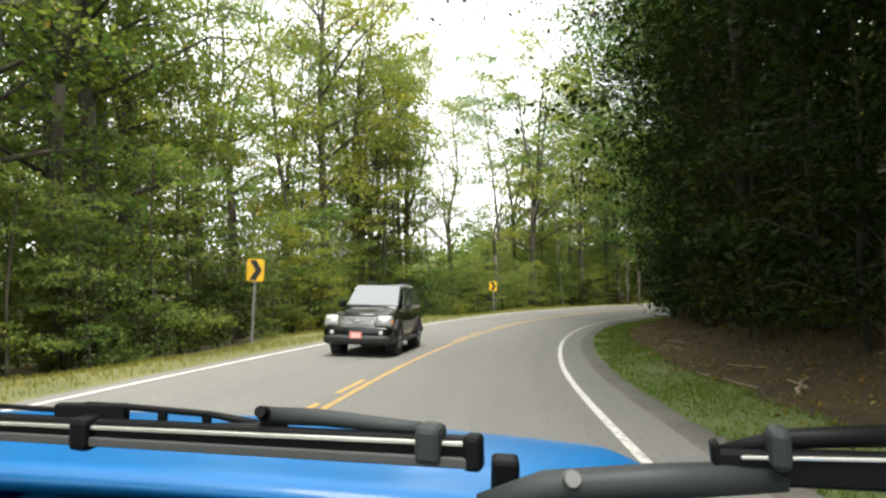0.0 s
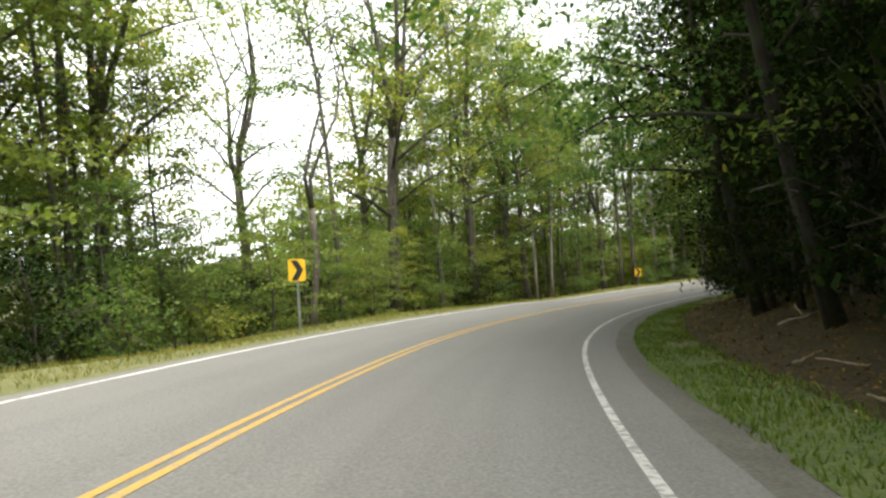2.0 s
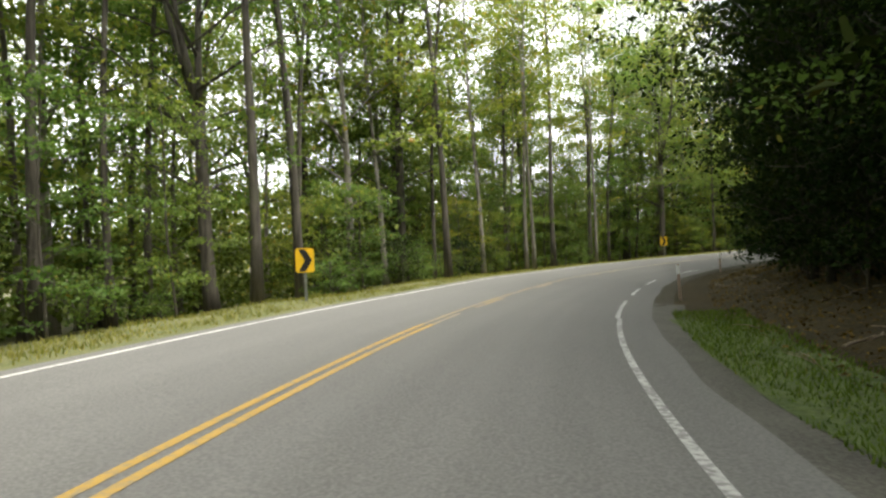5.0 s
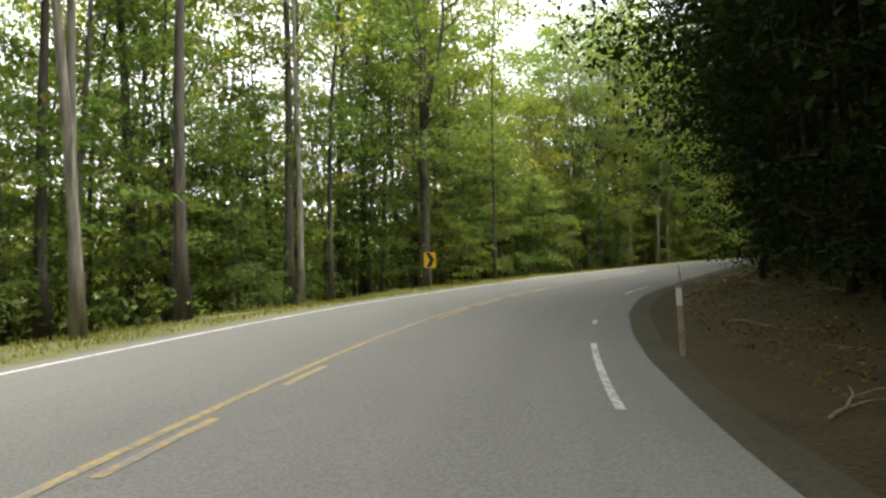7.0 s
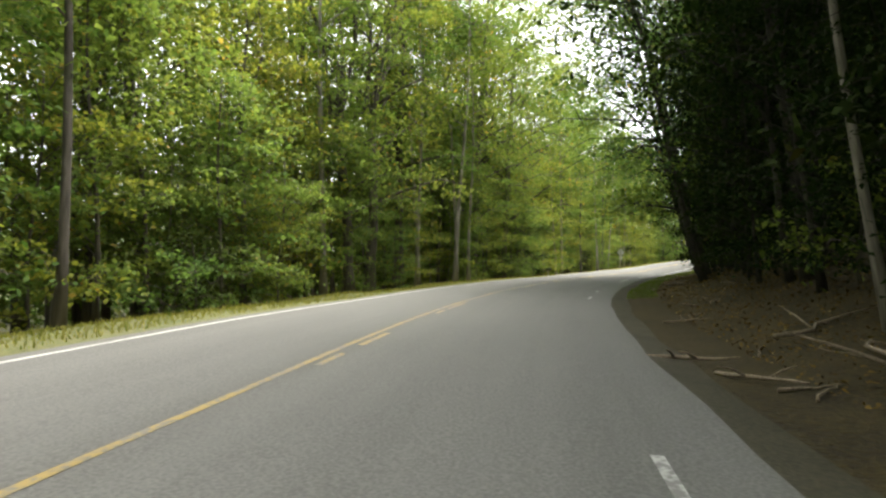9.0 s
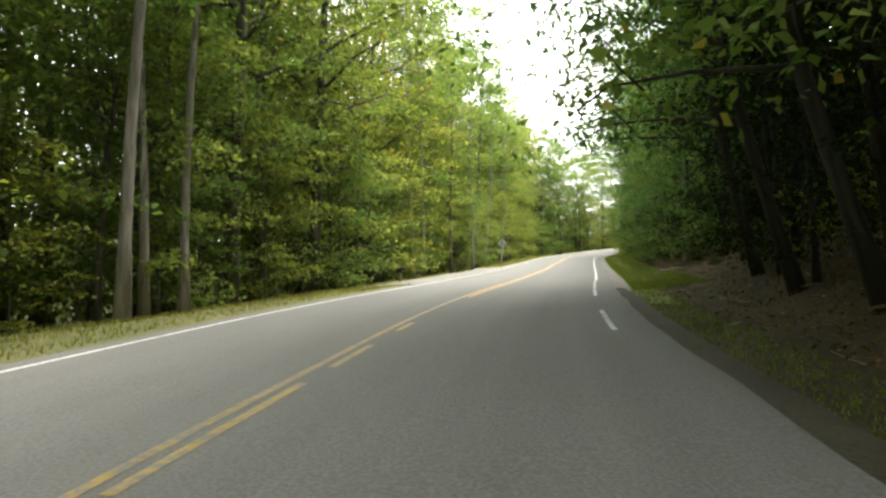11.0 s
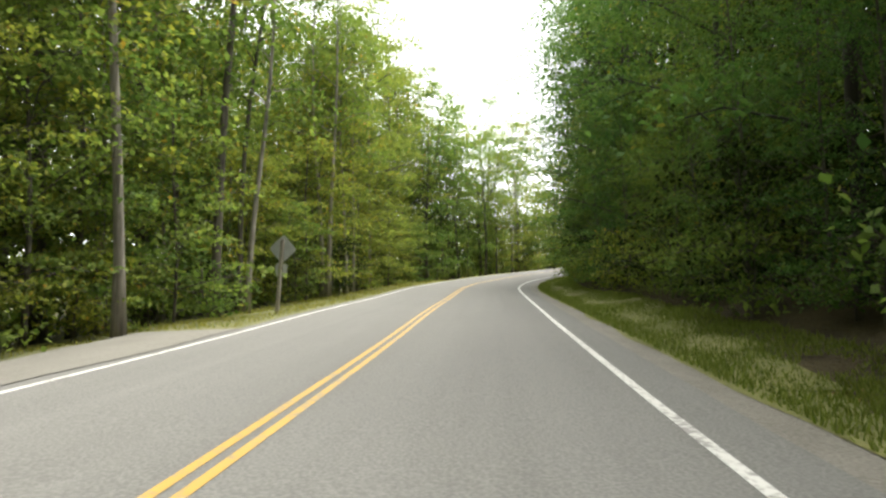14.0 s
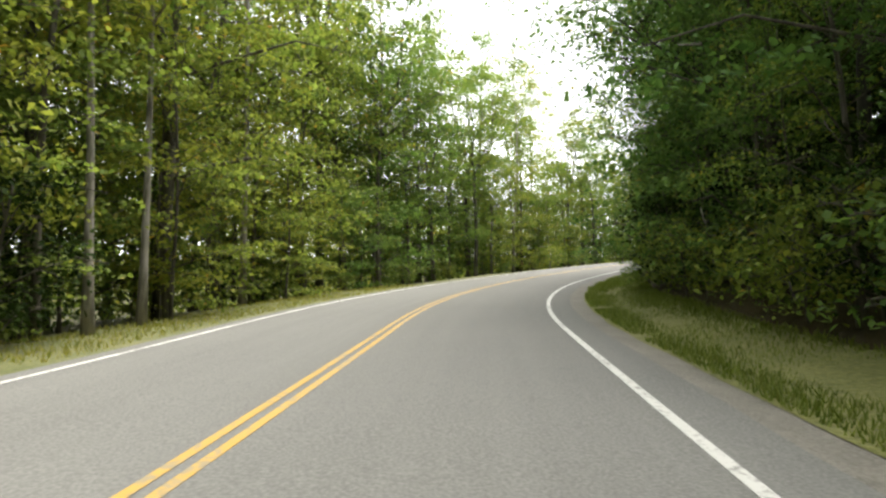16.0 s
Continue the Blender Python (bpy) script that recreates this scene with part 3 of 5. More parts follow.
for side in (-0.085, 0.085):
    line("centre_line", side, 0.085, S0 + 2, 26, YELLOW_LINE, "yellow centre line of a double pair", 0.55 if side < 0 else 0.0, 9)
    line("centre_line", side, 0.085, 26, 72, YELLOW_LINE, "yellow centre line of a double pair")
    line("centre_line_worn", side, 0.085, 72, 146, YELLOW_WORN, "faded yellow centre line of a double pair", 0.0 if side < 0 else 0.5, 5)
    line("centre_line", side, 0.085, 146, S1 - 2, YELLOW_LINE, "yellow centre line of a double pair")

# ---- trees that stand out one by one: kind, which, along, across, scale
SINGLE = [("big", 0, 12.0, -9.2, 0.8), ("open", 1, 13.8, -9.2, 0.8), ("big", 1, 15.5, -9.4, 0.85), ("big", 2, 5.5, -9.8, 0.9), ("open", 0, 21.5, -13.5, 1.2), ("open", 1, 28.5, -17.2, 1.15), ("open", 0, 32.0, -17.8, 1.2), ("big", 0, 30.5, -10.7, 1.1), ("big", 1, 37.0, -12.9, 1.15),
          ("pole", 1, 41.0, -13.0, 1.1), ("pole", 2, 38.5, -10.6, 1.0), ("pole", 1, 39.6, -11.6, 1.0), ("bare", 0, 44.6, -6.9, 1.1), ("big", 2, 53.5, -8.9, 1.2), ("oak", 1, 57.0, -13.5, 1.0), ("pole", 1, 51.5, -10.5, 1.15), ("oak", 3, 49.0, -22.0, 0.95), ("pole", 0, 57.5, -8.5, 1.1), ("big", 0, 61.0, -8.7, 1.05),
          ("pole", 1, 61.8, -9.3, 1.1), ("big", 1, 66.0, -9.3, 0.95), ("big", 0, 65.5, -7.5, 0.85), ("pole", 0, 68.0, -8.4, 1.0), ("pole", 0, 68.6, -7.5, 1.05), ("pole", 2, 70.5, -8.6, 1.0), ("pole", 1, 72.4, -9.0, 1.0),
          ("pole", 2, 74.0, -8.8, 1.1), ("pole", 1, 77.5, -11.7, 1.0), ("big", 2, 77.0, -8.6, 0.8), ("pole", 1, 76.5, -6.6, 1.1), ("pole", 1, 88.5, -6.6, 1.2), ("pole", 0, 93.0, -7.4, 1.1),
          ("pole", 0, 96.5, -6.8, 1.0), ("pole", 0, 95.5, -5.7, 0.95), ("pole", 1, 99.0, -6.5, 1.15), ("pole", 1, 97.6, -9.0, 1.0), ("pole", 1, 98.6, -11.5, 1.05), ("pole", 1, 101.0, -10.2, 1.1), ("pole", 1, 105.0, -15.3, 1.2),
          ("pole", 0, 103.0, -5.9, 0.9), ("pole", 1, 103.4, -6.6, 1.1), ("pole", 2, 105.6, -6.6, 1.1), ("pole", 1, 107.4, -9.6, 1.1), ("big", 0, 111.0, -9.4, 0.8), ("pole", 1, 110.5, -10.3, 1.1), ("pole", 1, 115.0, -9.0, 1.1),
          ("big", 1, 111.5, -6.4, 0.8), ("pole", 1, 112.5, -6.9, 1.0), ("pole", 2, 118.5, -6.4, 1.1), ("pole", 0, 130.8, -7.4, 1.1), ("big", 2, 132.5, -7.2, 0.85), ("big", 0, 138.5, -8.0, 1.0), ("pole", 0, 137.9, -6.6, 0.9),
          ("pole", 0, 138.9, -7.0, 1.0), ("pole", 0, 141.5, -6.0, 1.1), ("pole", 0, 142.6, -6.4, 0.9), ("pole", 0, 143.4, -6.0, 0.9), ("pole", 0, 165.0, -7.0, 0.9), ("pole", 2, 170.5, -6.0, 0.9), ("pole", 1, 171.5, -7.9, 1.1),
          ("pole", 0, 177.5, -5.9, 1.0), ("pole", 2, 186.0, -7.0, 1.1), ("pole", 1, 183.5, -6.7, 1.1), ("pole", 0, 184.8, -6.2, 0.9), ("pole", 0, 194.0, -6.0, 1.0), ("pole", 0, 194.8, -6.5, 1.0), ("pole", 0, 198.0, -6.1, 0.85),
          ("pole", 0, 200.0, -6.3, 0.85), ("pole", 2, 197.5, -6.8, 1.0), ("big", 1, 202.5, -7.5, 0.8), ("big", 0, 176.0, -8.6, 0.9), ("pole", 0, 38.6, 8.4, 1.0), ("pole", 0, 163.9, 7.6, 1.0),
          ("big", 1, 19.7, -19.5, 1.0), ("open", 0, 14.3, -16.5, 1.0), ("big", 0, 46.5, -20.0, 1.0), ("big", 2, 49.5, -14.5, 0.95),
          ("big", 0, 150.5, -8.6, 0.95), ("big", 1, 156.0, -9.2, 1.0), ("big", 2, 161.5, -9.0, 1.0), ("big", 0, 168.0, -9.6, 1.0), ("big", 1, 145.5, -8.8, 0.95)]
rng = random.Random(7)
taken = []
for kind, which, s, d, size in SINGLE:
    plant(kind, which, s, d, rng.uniform(0, 360), size, rng.uniform(0.95, 1.08), rng.uniform(-2, 2))
    taken.append(at(s, d).to_2d())


def in_gap(x, y):
    """A narrow clearing on the outer side, past the second sign."""
    return y > 38 and 10 < math.degrees(math.atan2(3.8 - x, y - 30.0)) < 25


def in_opening(x, y):
    """Lower growth on the outer side, short of the tall trees by the second sign."""
    return y > 52 and 6.5 < math.degrees(math.atan2(6.76 - x, y - 41.3)) < 32


def scatter(kind, count, s0, s1, d0, d1, gap, lo=0.8, hi=1.2, lean=3.0):
    for _ in range(count):
        for _try in range(12):
            s, d = rng.uniform(s0, s1), rng.uniform(d0, d1)
            p = at(s, d).to_2d()
            _, _, clear_of_road = nearest(p.x, p.y)
            open_ground = kind in ("oak", "bushy", "thicket") and in_gap(p.x, p.y)
            by_mailbox = abs(s - 159.2) < 1.9 and -8.2 < d < 0
            if clear_of_road > abs(d) - 0.6 and not open_ground and not by_mailbox and all((p - q).length > gap for q in taken):
                taken.append(p)
                low = kind in ("oak", "pole", "bushy") and in_opening(p.x, p.y)
                plant("bushy" if low else kind, rng.randrange(9), s, d, rng.uniform(0, 360), rng.uniform(lo, hi) * (0.62 if low else 1.0), rng.uniform(0.9, 1.15), rng.uniform(-lean, lean))
                break


# outer side of the bend: open woods at first, a clearing by the second sign, then closer woods
scatter("oak", 9, -20, 44, -24, -9.0, 2.8)
scatter("oak", 4, 10, 50, -36, -20, 3.0)
scatter("pole", 10, -14, 32, -18, -6.8, 1.6)
scatter("oak", 5, 78, 95, -30, -10, 2.6)
for s, d, lean in ((134.5, -7.4, 2), (147.5, -7.6, 3), (153.0, -7.6, 3)):
    plant("big", int(s), s, d, heading(s), 0.95, 1.05, lean)
    taken.append(at(s, d).to_2d())
scatter("oak", 6, 50, 92, -16, -8.6, 2.6)
scatter("oak", 6, 112, 150, -16, -9.6, 3.2)
scatter("pole", 26, 50, 150, -18, -6.8, 1.5)
scatter("oak", 3, 95, 116, -24, -14, 3.0, 0.7, 0.9)
scatter("oak", 16, 150, 216, -16, -8.6, 2.8)
scatter("pole", 16, 150, 262, -16, -6.6, 1.6)
scatter("oak", 4, 50, 90, -28, -16, 3.0)
scatter("oak", 7, 122, 210, -28, -16, 3.0)
scatter("pole", 22, 80, 140, -32, -12, 1.6)
scatter("oak", 10, 60, 150, -40, -18, 3.2, 0.9, 1.15)
scatter("oak", 20, 150, 218, -34, -12, 3.0, 0.95, 1.2)
scatter("oak", 12, 20, 60, -48, -26, 3.4, 0.9, 1.15)
scatter("bushy", 16, 100, 128, -12, -7.6, 1.6, 0.7, 1.1)
scatter("bushy", 16, 126, 156, -11, -7.2, 1.6, 0.75, 1.15)
scatter("young", 14, 98, 150, -9, -7.0, 1.2, 0.8, 1.3)
scatter("thicket", 28, -16, 48, -24, -8.6, 2.0, 0.6, 1.0)
scatter("bushy", 10, 78, 100, -24, -9, 2.0, 0.8, 1.1)
scatter("bushy", 14, 48, 92, -24, -11, 2.2, 0.7, 1.05)
scatter("bushy", 10, 122, 150, -20, -10, 2.2, 0.7, 1.05)
scatter("bushy", 38, 148, 225, -13, -7.2, 1.7, 0.8, 1.15)
for s, d, size in ((207, -9.0, 0.95), (212, -8.6, 0.92), (216, -10.5, 0.95), (219, -8.8, 0.88), (222, -12.5, 0.95), (224, -9.4, 0.85), (228, -11.5, 0.88), (229, -8.8, 0.78), (233, -10.5, 0.78), (236, -9.0, 0.72), (239, -12.0, 0.76), (243, -9.6, 0.68), (247, -11.6, 0.7), (252, -9.4, 0.62), (259, -10.4, 0.6)):
    plant("oak", int(s * 7), s, d, s * 47 % 360, size)
    taken.append(at(s, d).to_2d())
scatter("bushy", 34, 216, 268, -14, -6.8, 1.6, 0.5, 0.8)
scatter("oak", 7, 194, 214, -15, -7.4, 2.6)
scatter("bushy", 10, 188, 232, -12, -7.0, 1.8, 0.9, 1.2)
scatter("oak", 9, 232, 270, -16, -8.5, 2.6, 0.5, 0.7)
scatter("young", 12, 4, 48, -9.0, -6.9, 1.4, 0.7, 1.1)
scatter("young", 16, 48, 126, -8.6, -7.0, 1.4, 0.7, 1.1)
scatter("young", 26, 126, 215, -8.0, -6.3, 1.2, 0.7, 1.2)
scatter("sapling", 14, -10, 48, -16, -8.4, 1.4, 0.6, 1.0)
scatter("sapling", 18, 48, 126, -15, -8.4, 1.4, 0.6, 1.0)
scatter("sapling", 22, 126, 262, -10.5, -7.4, 1.2, 0.7, 1.1)
scatter("bushy", 16, 90, 114, -26, -12, 2.0, 0.6, 0.8)
scatter("shrub", 34, -5, 60, -10, -6.6, 0.7)
scatter("shrub", 30, 60, 150, -9.5, -6.4, 0.7)
scatter("shrub", 38, 150, 255, -8.5, -5.9, 0.7)
for s, d, turn in ((36.8, -11.7, 40), (38.8, -14.0, 170), (40.7, -11.9, 280), (33.5, -15.5, 80)):
    plant("big", int(s * 3), s, d, turn, 0.9, 1.05, 1.5)
plant("pole", 0, 117.6, 6.9, heading(117.6) + 165, 0.62, 1.3, 9)     # pale trunk leaning out from the bank
# a leafy forest edge where the woods stand close
for k in range(34):
    s, d = 99 + 1.75 * k + rng.uniform(-0.7, 0.7), rng.uniform(-9.4, -7.5)
    plant("bushy" if k % 3 else "sapling", k, s, d, rng.uniform(0, 360), rng.uniform(0.5, 0.85) if k % 3 else rng.uniform(0.9, 1.3), rng.uniform(0.9, 1.15), rng.uniform(-3, 3))
for k in range(22):
    s, d = 8 + 1.9 * k + rng.uniform(-0.7, 0.7), rng.uniform(-10.0, -8.0)
    plant("thicket" if k % 4 else "young", k, s, d, rng.uniform(0, 360), rng.uniform(0.35, 0.5) if k % 4 else rng.uniform(0.7, 1.0), rng.uniform(0.9, 1.15), rng.uniform(-3, 3))
for k in range(26):
    s, d = 160 + 1.9 * k + rng.uniform(-0.7, 0.7), rng.uniform(-8.6, -7.2)
    if abs(s - 182) > 2:
        plant("bushy" if k % 2 else "young", k, s, d, rng.uniform(0, 360), rng.uniform(0.45, 0.75) if k % 2 else rng.uniform(0.9, 1.3), rng.uniform(0.9, 1.15), rng.uniform(-3, 3))
# inner side: a close dark wall of trees on the bank, leaning out over the road
for k in range(16):
    s, d = 9 + 6.0 * k + rng.uniform(-1.5, 1.5), rng.uniform(8.0, 8.9)
    plant("reach" if k in (2, 3, 5, 6, 7, 9, 11) else "canopy", k, s, d, heading(s) + 180 + rng.uniform(-25, 25), rng.uniform(0.98, 1.15), rng.uniform(0.95, 1.1), rng.uniform(3, 7))
    taken.append(at(s, d).to_2d())
scatter("canopy", 8, -24, 2, 8.0, 9.6, 5.0, 0.95, 1.15, 4)
scatter("canopy", 6, 205, 262, 8.2, 9.6, 7.0, 0.95, 1.15, 4)
for k in range(8):
    s, d = 158 + 6.4 * k + rng.uniform(-1.5, 1.5), rng.uniform(8.0, 8.6)
    plant("reach", k, s, d, rng.uniform(0, 360), rng.uniform(0.95, 1.1), rng.uniform(0.95, 1.1), rng.uniform(-3, 3))
    taken.append(at(s, d).to_2d())
for s, d in ((102, 8.3), (106, 8.4), (110, 8.2), (114, 8.3), (118.5, 8.0), (124, 8.0), (130, 7.8), (136, 7.8), (142, 7.8), (148, 7.9), (154, 8.2)):
    plant("reach" if s > 128 else "canopy", int(s), s, d, heading(s) + 180 + (s * 7 % 40 - 20), 1.05, 1.1, 6.0)
    taken.append(at(s, d).to_2d())
for k in range(40):
    s, d = 54 + 2.5 * k + rng.uniform(-0.8, 0.8), rng.uniform(7.2, 8.0)
    plant("edge", k, s, d, heading(s) + 180 + rng.uniform(-40, 40), rng.uniform(0.4, 0.6), rng.uniform(0.9, 1.2), rng.uniform(2, 8))
for k in range(18):
    s, d = 4 + 2.7 * k + rng.uniform(-0.8, 0.8), rng.uniform(7.4, 8.4)
    plant("edge", k, s, d, heading(s) + 180 + rng.uniform(-40, 40), rng.uniform(0.35, 0.55), rng.uniform(0.9, 1.2), rng.uniform(0, 5))
for k in range(10):
    s, d = 201 + 3.3 * k + rng.uniform(-0.6, 0.6), rng.uniform(7.8, 8.5)
    plant("reach" if k % 3 == 1 else "spray", k, s, d, heading(s) + 180 + rng.uniform(-25, 25), rng.uniform(0.95, 1.12), rng.uniform(0.95, 1.1), rng.uniform(0, 2))
for k in range(24):
    s, d = 174 + 2.2 * k + rng.uniform(-0.7, 0.7), rng.uniform(6.9, 7.5)
    plant("spray", k, s, d, heading(s) + 180 + rng.uniform(-40, 40), rng.uniform(0.3, 0.5), rng.uniform(0.9, 1.2), rng.uniform(0, 6))
for s, d, lean in ((133.0, 6.7, 13), (137.0, 7.0, 12), (140.0, 6.7, 14), (144.0, 6.9, 13), (148.0, 7.2, 11)):
    plant("reach", int(s), s, d, heading(s) + 180 + s % 17 - 8, 1.08, 1.05, lean)
scatter("edge", 50, -20, 154, 8.2, 10.4, 1.7, 0.85, 1.1, 4)
scatter("edge", 6, 205, 262, 8.4, 10.4, 2.2, 0.85, 1.1, 4)
scatter("spray", 38, 150, 262, 7.8, 10.0, 2.0, 0.85, 1.15, 4)
scatter("oak", 10, -20, 258, 11, 18, 3.0)
for k in range(44):
    s = -4 + 2.3 * k + rng.uniform(-0.8, 0.8)
    plant("shrub", 1, s, rng.uniform(7.2, 8.2), rng.uniform(0, 360), rng.uniform(0.9, 1.5), rng.uniform(0.8, 1.2))
for k in range(26):
    s = 171 + 1.8 * k + rng.uniform(-0.6, 0.6)
    plant("shrub", k % 3, s, rng.uniform(6.3, 7.3), rng.uniform(0, 360), rng.uniform(0.9, 1.4), rng.uniform(0.8, 1.2))
scatter("shrub", 20, -10, 75, 8.4, 12, 0.9, 0.8, 1.4)
scatter("shrub", 30, 75, 150, 7.6, 11, 0.8, 0.8, 1.5)
scatter("shrub", 32, 150, 255, 6.6, 9.5, 0.8, 0.8, 1.5)
# fuller crowns where the woods close up behind the roadside trunks, and branches out over the inner lane
for kind, s, d, size in (("oak", 60.5, -13.0, 0.85), ("oak", 63.5, -17.0, 0.9), ("oak", 67.0, -22.0, 0.95), ("oak", 89.0, -9.5, 0.95), ("oak", 92.5, -13.0, 1.0), ("oak", 96.0, -16.5, 1.0),
                         ("big", 16.0, -11.5, 0.95), ("big", 19.5, -13.0, 1.0), ("big", 23.0, -15.5, 1.0)):
    plant(kind, int(s), s, d, s * 53 % 360, size)
for s, d, lean in ((36.0, 7.2, 9), (42.0, 7.2, 8), (49.0, 7.3, 7), (56.0, 7.8, 5)):
    plant("reach", int(s), s, d, heading(s) + 180 + s % 13 - 6, 1.08, 1.05, lean)


# ---- undergrowth and far woods, leaf masses nobody could count
def leaf_mass(name, count, s0, s1, d0, d1, top, size, mat, label, seed, clump=1.2, flat=0.4, base=0.0):
    r = np.random.default_rng(seed)
    k = count // 40
    ss, dd = r.uniform(s0, s1, k), r.uniform(d0, d1, k)
    mids = []
    for s, d in zip(ss, dd):
        p = at(float(s), float(d))
        _, _, gap = nearest(p.x, p.y)
        if gap > abs(d) - 1.0:
            high = min(top, 8.0) if in_gap(p.x, p.y) and d < -12 else top
            mids.append((p.x, p.y, p.z + base + high * r.uniform(0, 1) * (0.75 + 0.4 * noise.noise((p.x * 0.08, p.y * 0.08, 3)))))
    mids = np.array(mids)
    w = r.integers(0, len(mids), count)
    pos = mids[w] + np.clip(r.normal(0, 1, (count, 3)), -1.6, 1.6) * (clump, clump, clump * flat)
    return tagged(new(name, leaves_mesh(name, pos, size * r.uniform(0.6, 1.3, count), mat, r)), label, "woods", kind="stuff")


leaf_mass("undergrowth", 16000, -15, 50, -24, -8.5, 3.4, 0.28, LEAF_MID, "dense green undergrowth below the trees", 1, 0.8)
leaf_mass("undergrowth", 46000, 50, 150, -26, -9.2, 4.6, 0.24, LEAF_MID, "dense green undergrowth below the trees", 2, 0.8)
leaf_mass("undergrowth", 26000, 150, 265, -22, -7.6, 4.5, 0.28, LEAF_MID, "dense green undergrowth below the trees", 3, 0.8)
leaf_mass("undergrowth", 22000, -20, 262, 9.4, 13, 3.2, 0.30, LEAF_SHADED, "shade-toned undergrowth on the bank", 4, 0.8)
leaf_mass("far_woods", 78200, -40, 66, -52, -20, 17.0, 0.43, LEAF_MID, "distant green woods behind the trees", 5, 2.0)
leaf_mass("far_woods", 34000, 56, 97, -50, -22, 13.0, 0.50, LEAF, "distant green woods behind the trees", 6, 2.0)
leaf_mass("far_woods", 24000, 94, 126, -50, -20, 11.0, 0.50, LEAF, "distant green woods behind the trees", 16, 2.0)
leaf_mass("far_woods", 16000, 124, 152, -50, -24, 13.0, 0.50, LEAF, "distant green woods behind the trees", 17, 2.0)
leaf_mass("far_woods", 36000, 150, 214, -50, -18, 16.0, 0.50, LEAF, "distant green woods behind the trees", 7, 2.0)
leaf_mass("far_woods", 64000, 214, 268, -46, -11, 13.5, 0.38, LEAF, "distant green woods behind the trees", 27, 1.6)
# dense fill behind the bank trees, also there to block light
leaf_mass("inner_woods", 56000, -25, 262, 11.5, 24, 19.0, 0.6, LEAF_SHADED, "close shade-toned woods inside the bend", 8, 1.8)
leaf_mass("inner_foliage", 34000, 46, 150, 6.4, 9.5, 10.0, 0.15, LEAF_SHADED, "shade-toned foliage of the trees inside the bend", 39, 0.55, 0.4, 7.0)
leaf_mass("inner_foliage", 36000, 112, 160, 7.6, 12.0, 9.0, 0.17, LEAF_SHADED, "shade-toned foliage of the trees inside the bend", 49, 0.7, 0.4, 9.5)
leaf_mass("inner_woods", 14000, 150, 215, 10.0, 19, 12.0, 0.6, LEAF_SHADED, "close shade-toned woods inside the bend", 28, 1.6)
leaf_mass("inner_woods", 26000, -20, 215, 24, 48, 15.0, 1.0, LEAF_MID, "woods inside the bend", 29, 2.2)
# added leaf roof that keeps sky light out of the inner woods
leaf_mass("inner_canopy", 22000, -25, 266, 11.5, 30, 5.0, 0.7, LEAF_SHADED, "closed leaf canopy added over the inner woods to block light", 9, 1.8, 0.5, 13.0)
leaf_mass("inner_foliage", 72000, 12, 158, 7.2, 11.0, 11.0, 0.15, LEAF_SHADED, "shade-toned foliage of the trees inside the bend", 19, 0.6, 0.4, 6.5)


# ---- grass blades and fallen leaves
def blades(name, count, s0, s1, d0, d1, tall, mat, label, seed, wide=0.02):
    r = np.random.default_rng(seed)
    ss, dd = r.uniform(s0, s1, count), d0 + (d1 - d0) * r.uniform(0, 1, count)
    verts, faces = [], []
    for s, d in zip(ss, dd):
        s, d = float(s), float(d)
        patch = noise.noise((s * 0.5, d * 0.9, 2))
        if patch < -0.55 or (154 < s < 178 and -5.9 < d < 0):
            continue
        p = at(s, d, 0.008)
        h = tall * float(r.uniform(0.4, 1.2)) * (0.75 + 0.6 * patch)
        w = float(r.uniform(0, 6.28))
        a = Vector((math.cos(w), math.sin(w), 0)) * wide
        lean = Vector((float(r.normal(0, 0.35)), float(r.normal(0, 0.35)), 1)) * h
        i = len(verts)
        verts += [p - a, p + a, p + lean]
        faces.append((i, i + 1, i + 2))
    return tagged(new(name, mesh_from(name, verts, faces, mat)), label, "grass", kind="stuff")


blades("grass", 62000, -4, 215, -7.0, -3.72, 0.13, GRASS, "short yellowish roadside grass", 11, 0.012)
blades("grass", 32000, 0, 76, 4.2, 5.5, 0.11, GRASS_GREEN, "short green roadside grass", 12, 0.012)
blades("grass", 4500, 128, 151, 4.2, 5.1, 0.07, GRASS_GREEN, "short green roadside grass", 14, 0.012)
blades("grass", 66000, 150, 225, 4.3, 6.4, 0.17, GRASS_OLIVE, "olive-green roadside grass", 13, 0.012)
r = np.random.default_rng(21)
spots = np.array([at(float(s), float(d), 0.03)[:] for s, d in zip(r.uniform(-2, 172, 42000), 5.1 + 4.0 * r.uniform(0, 1, 42000))])
tagged(new("fallen_leaves", leaves_mesh("fallen_leaves", spots, r.uniform(0.035, 0.095, len(spots)), DRY_LEAF, r, 0.35, 0.6)), "brown fallen leaves lying on the bank", "leaves", kind="stuff")


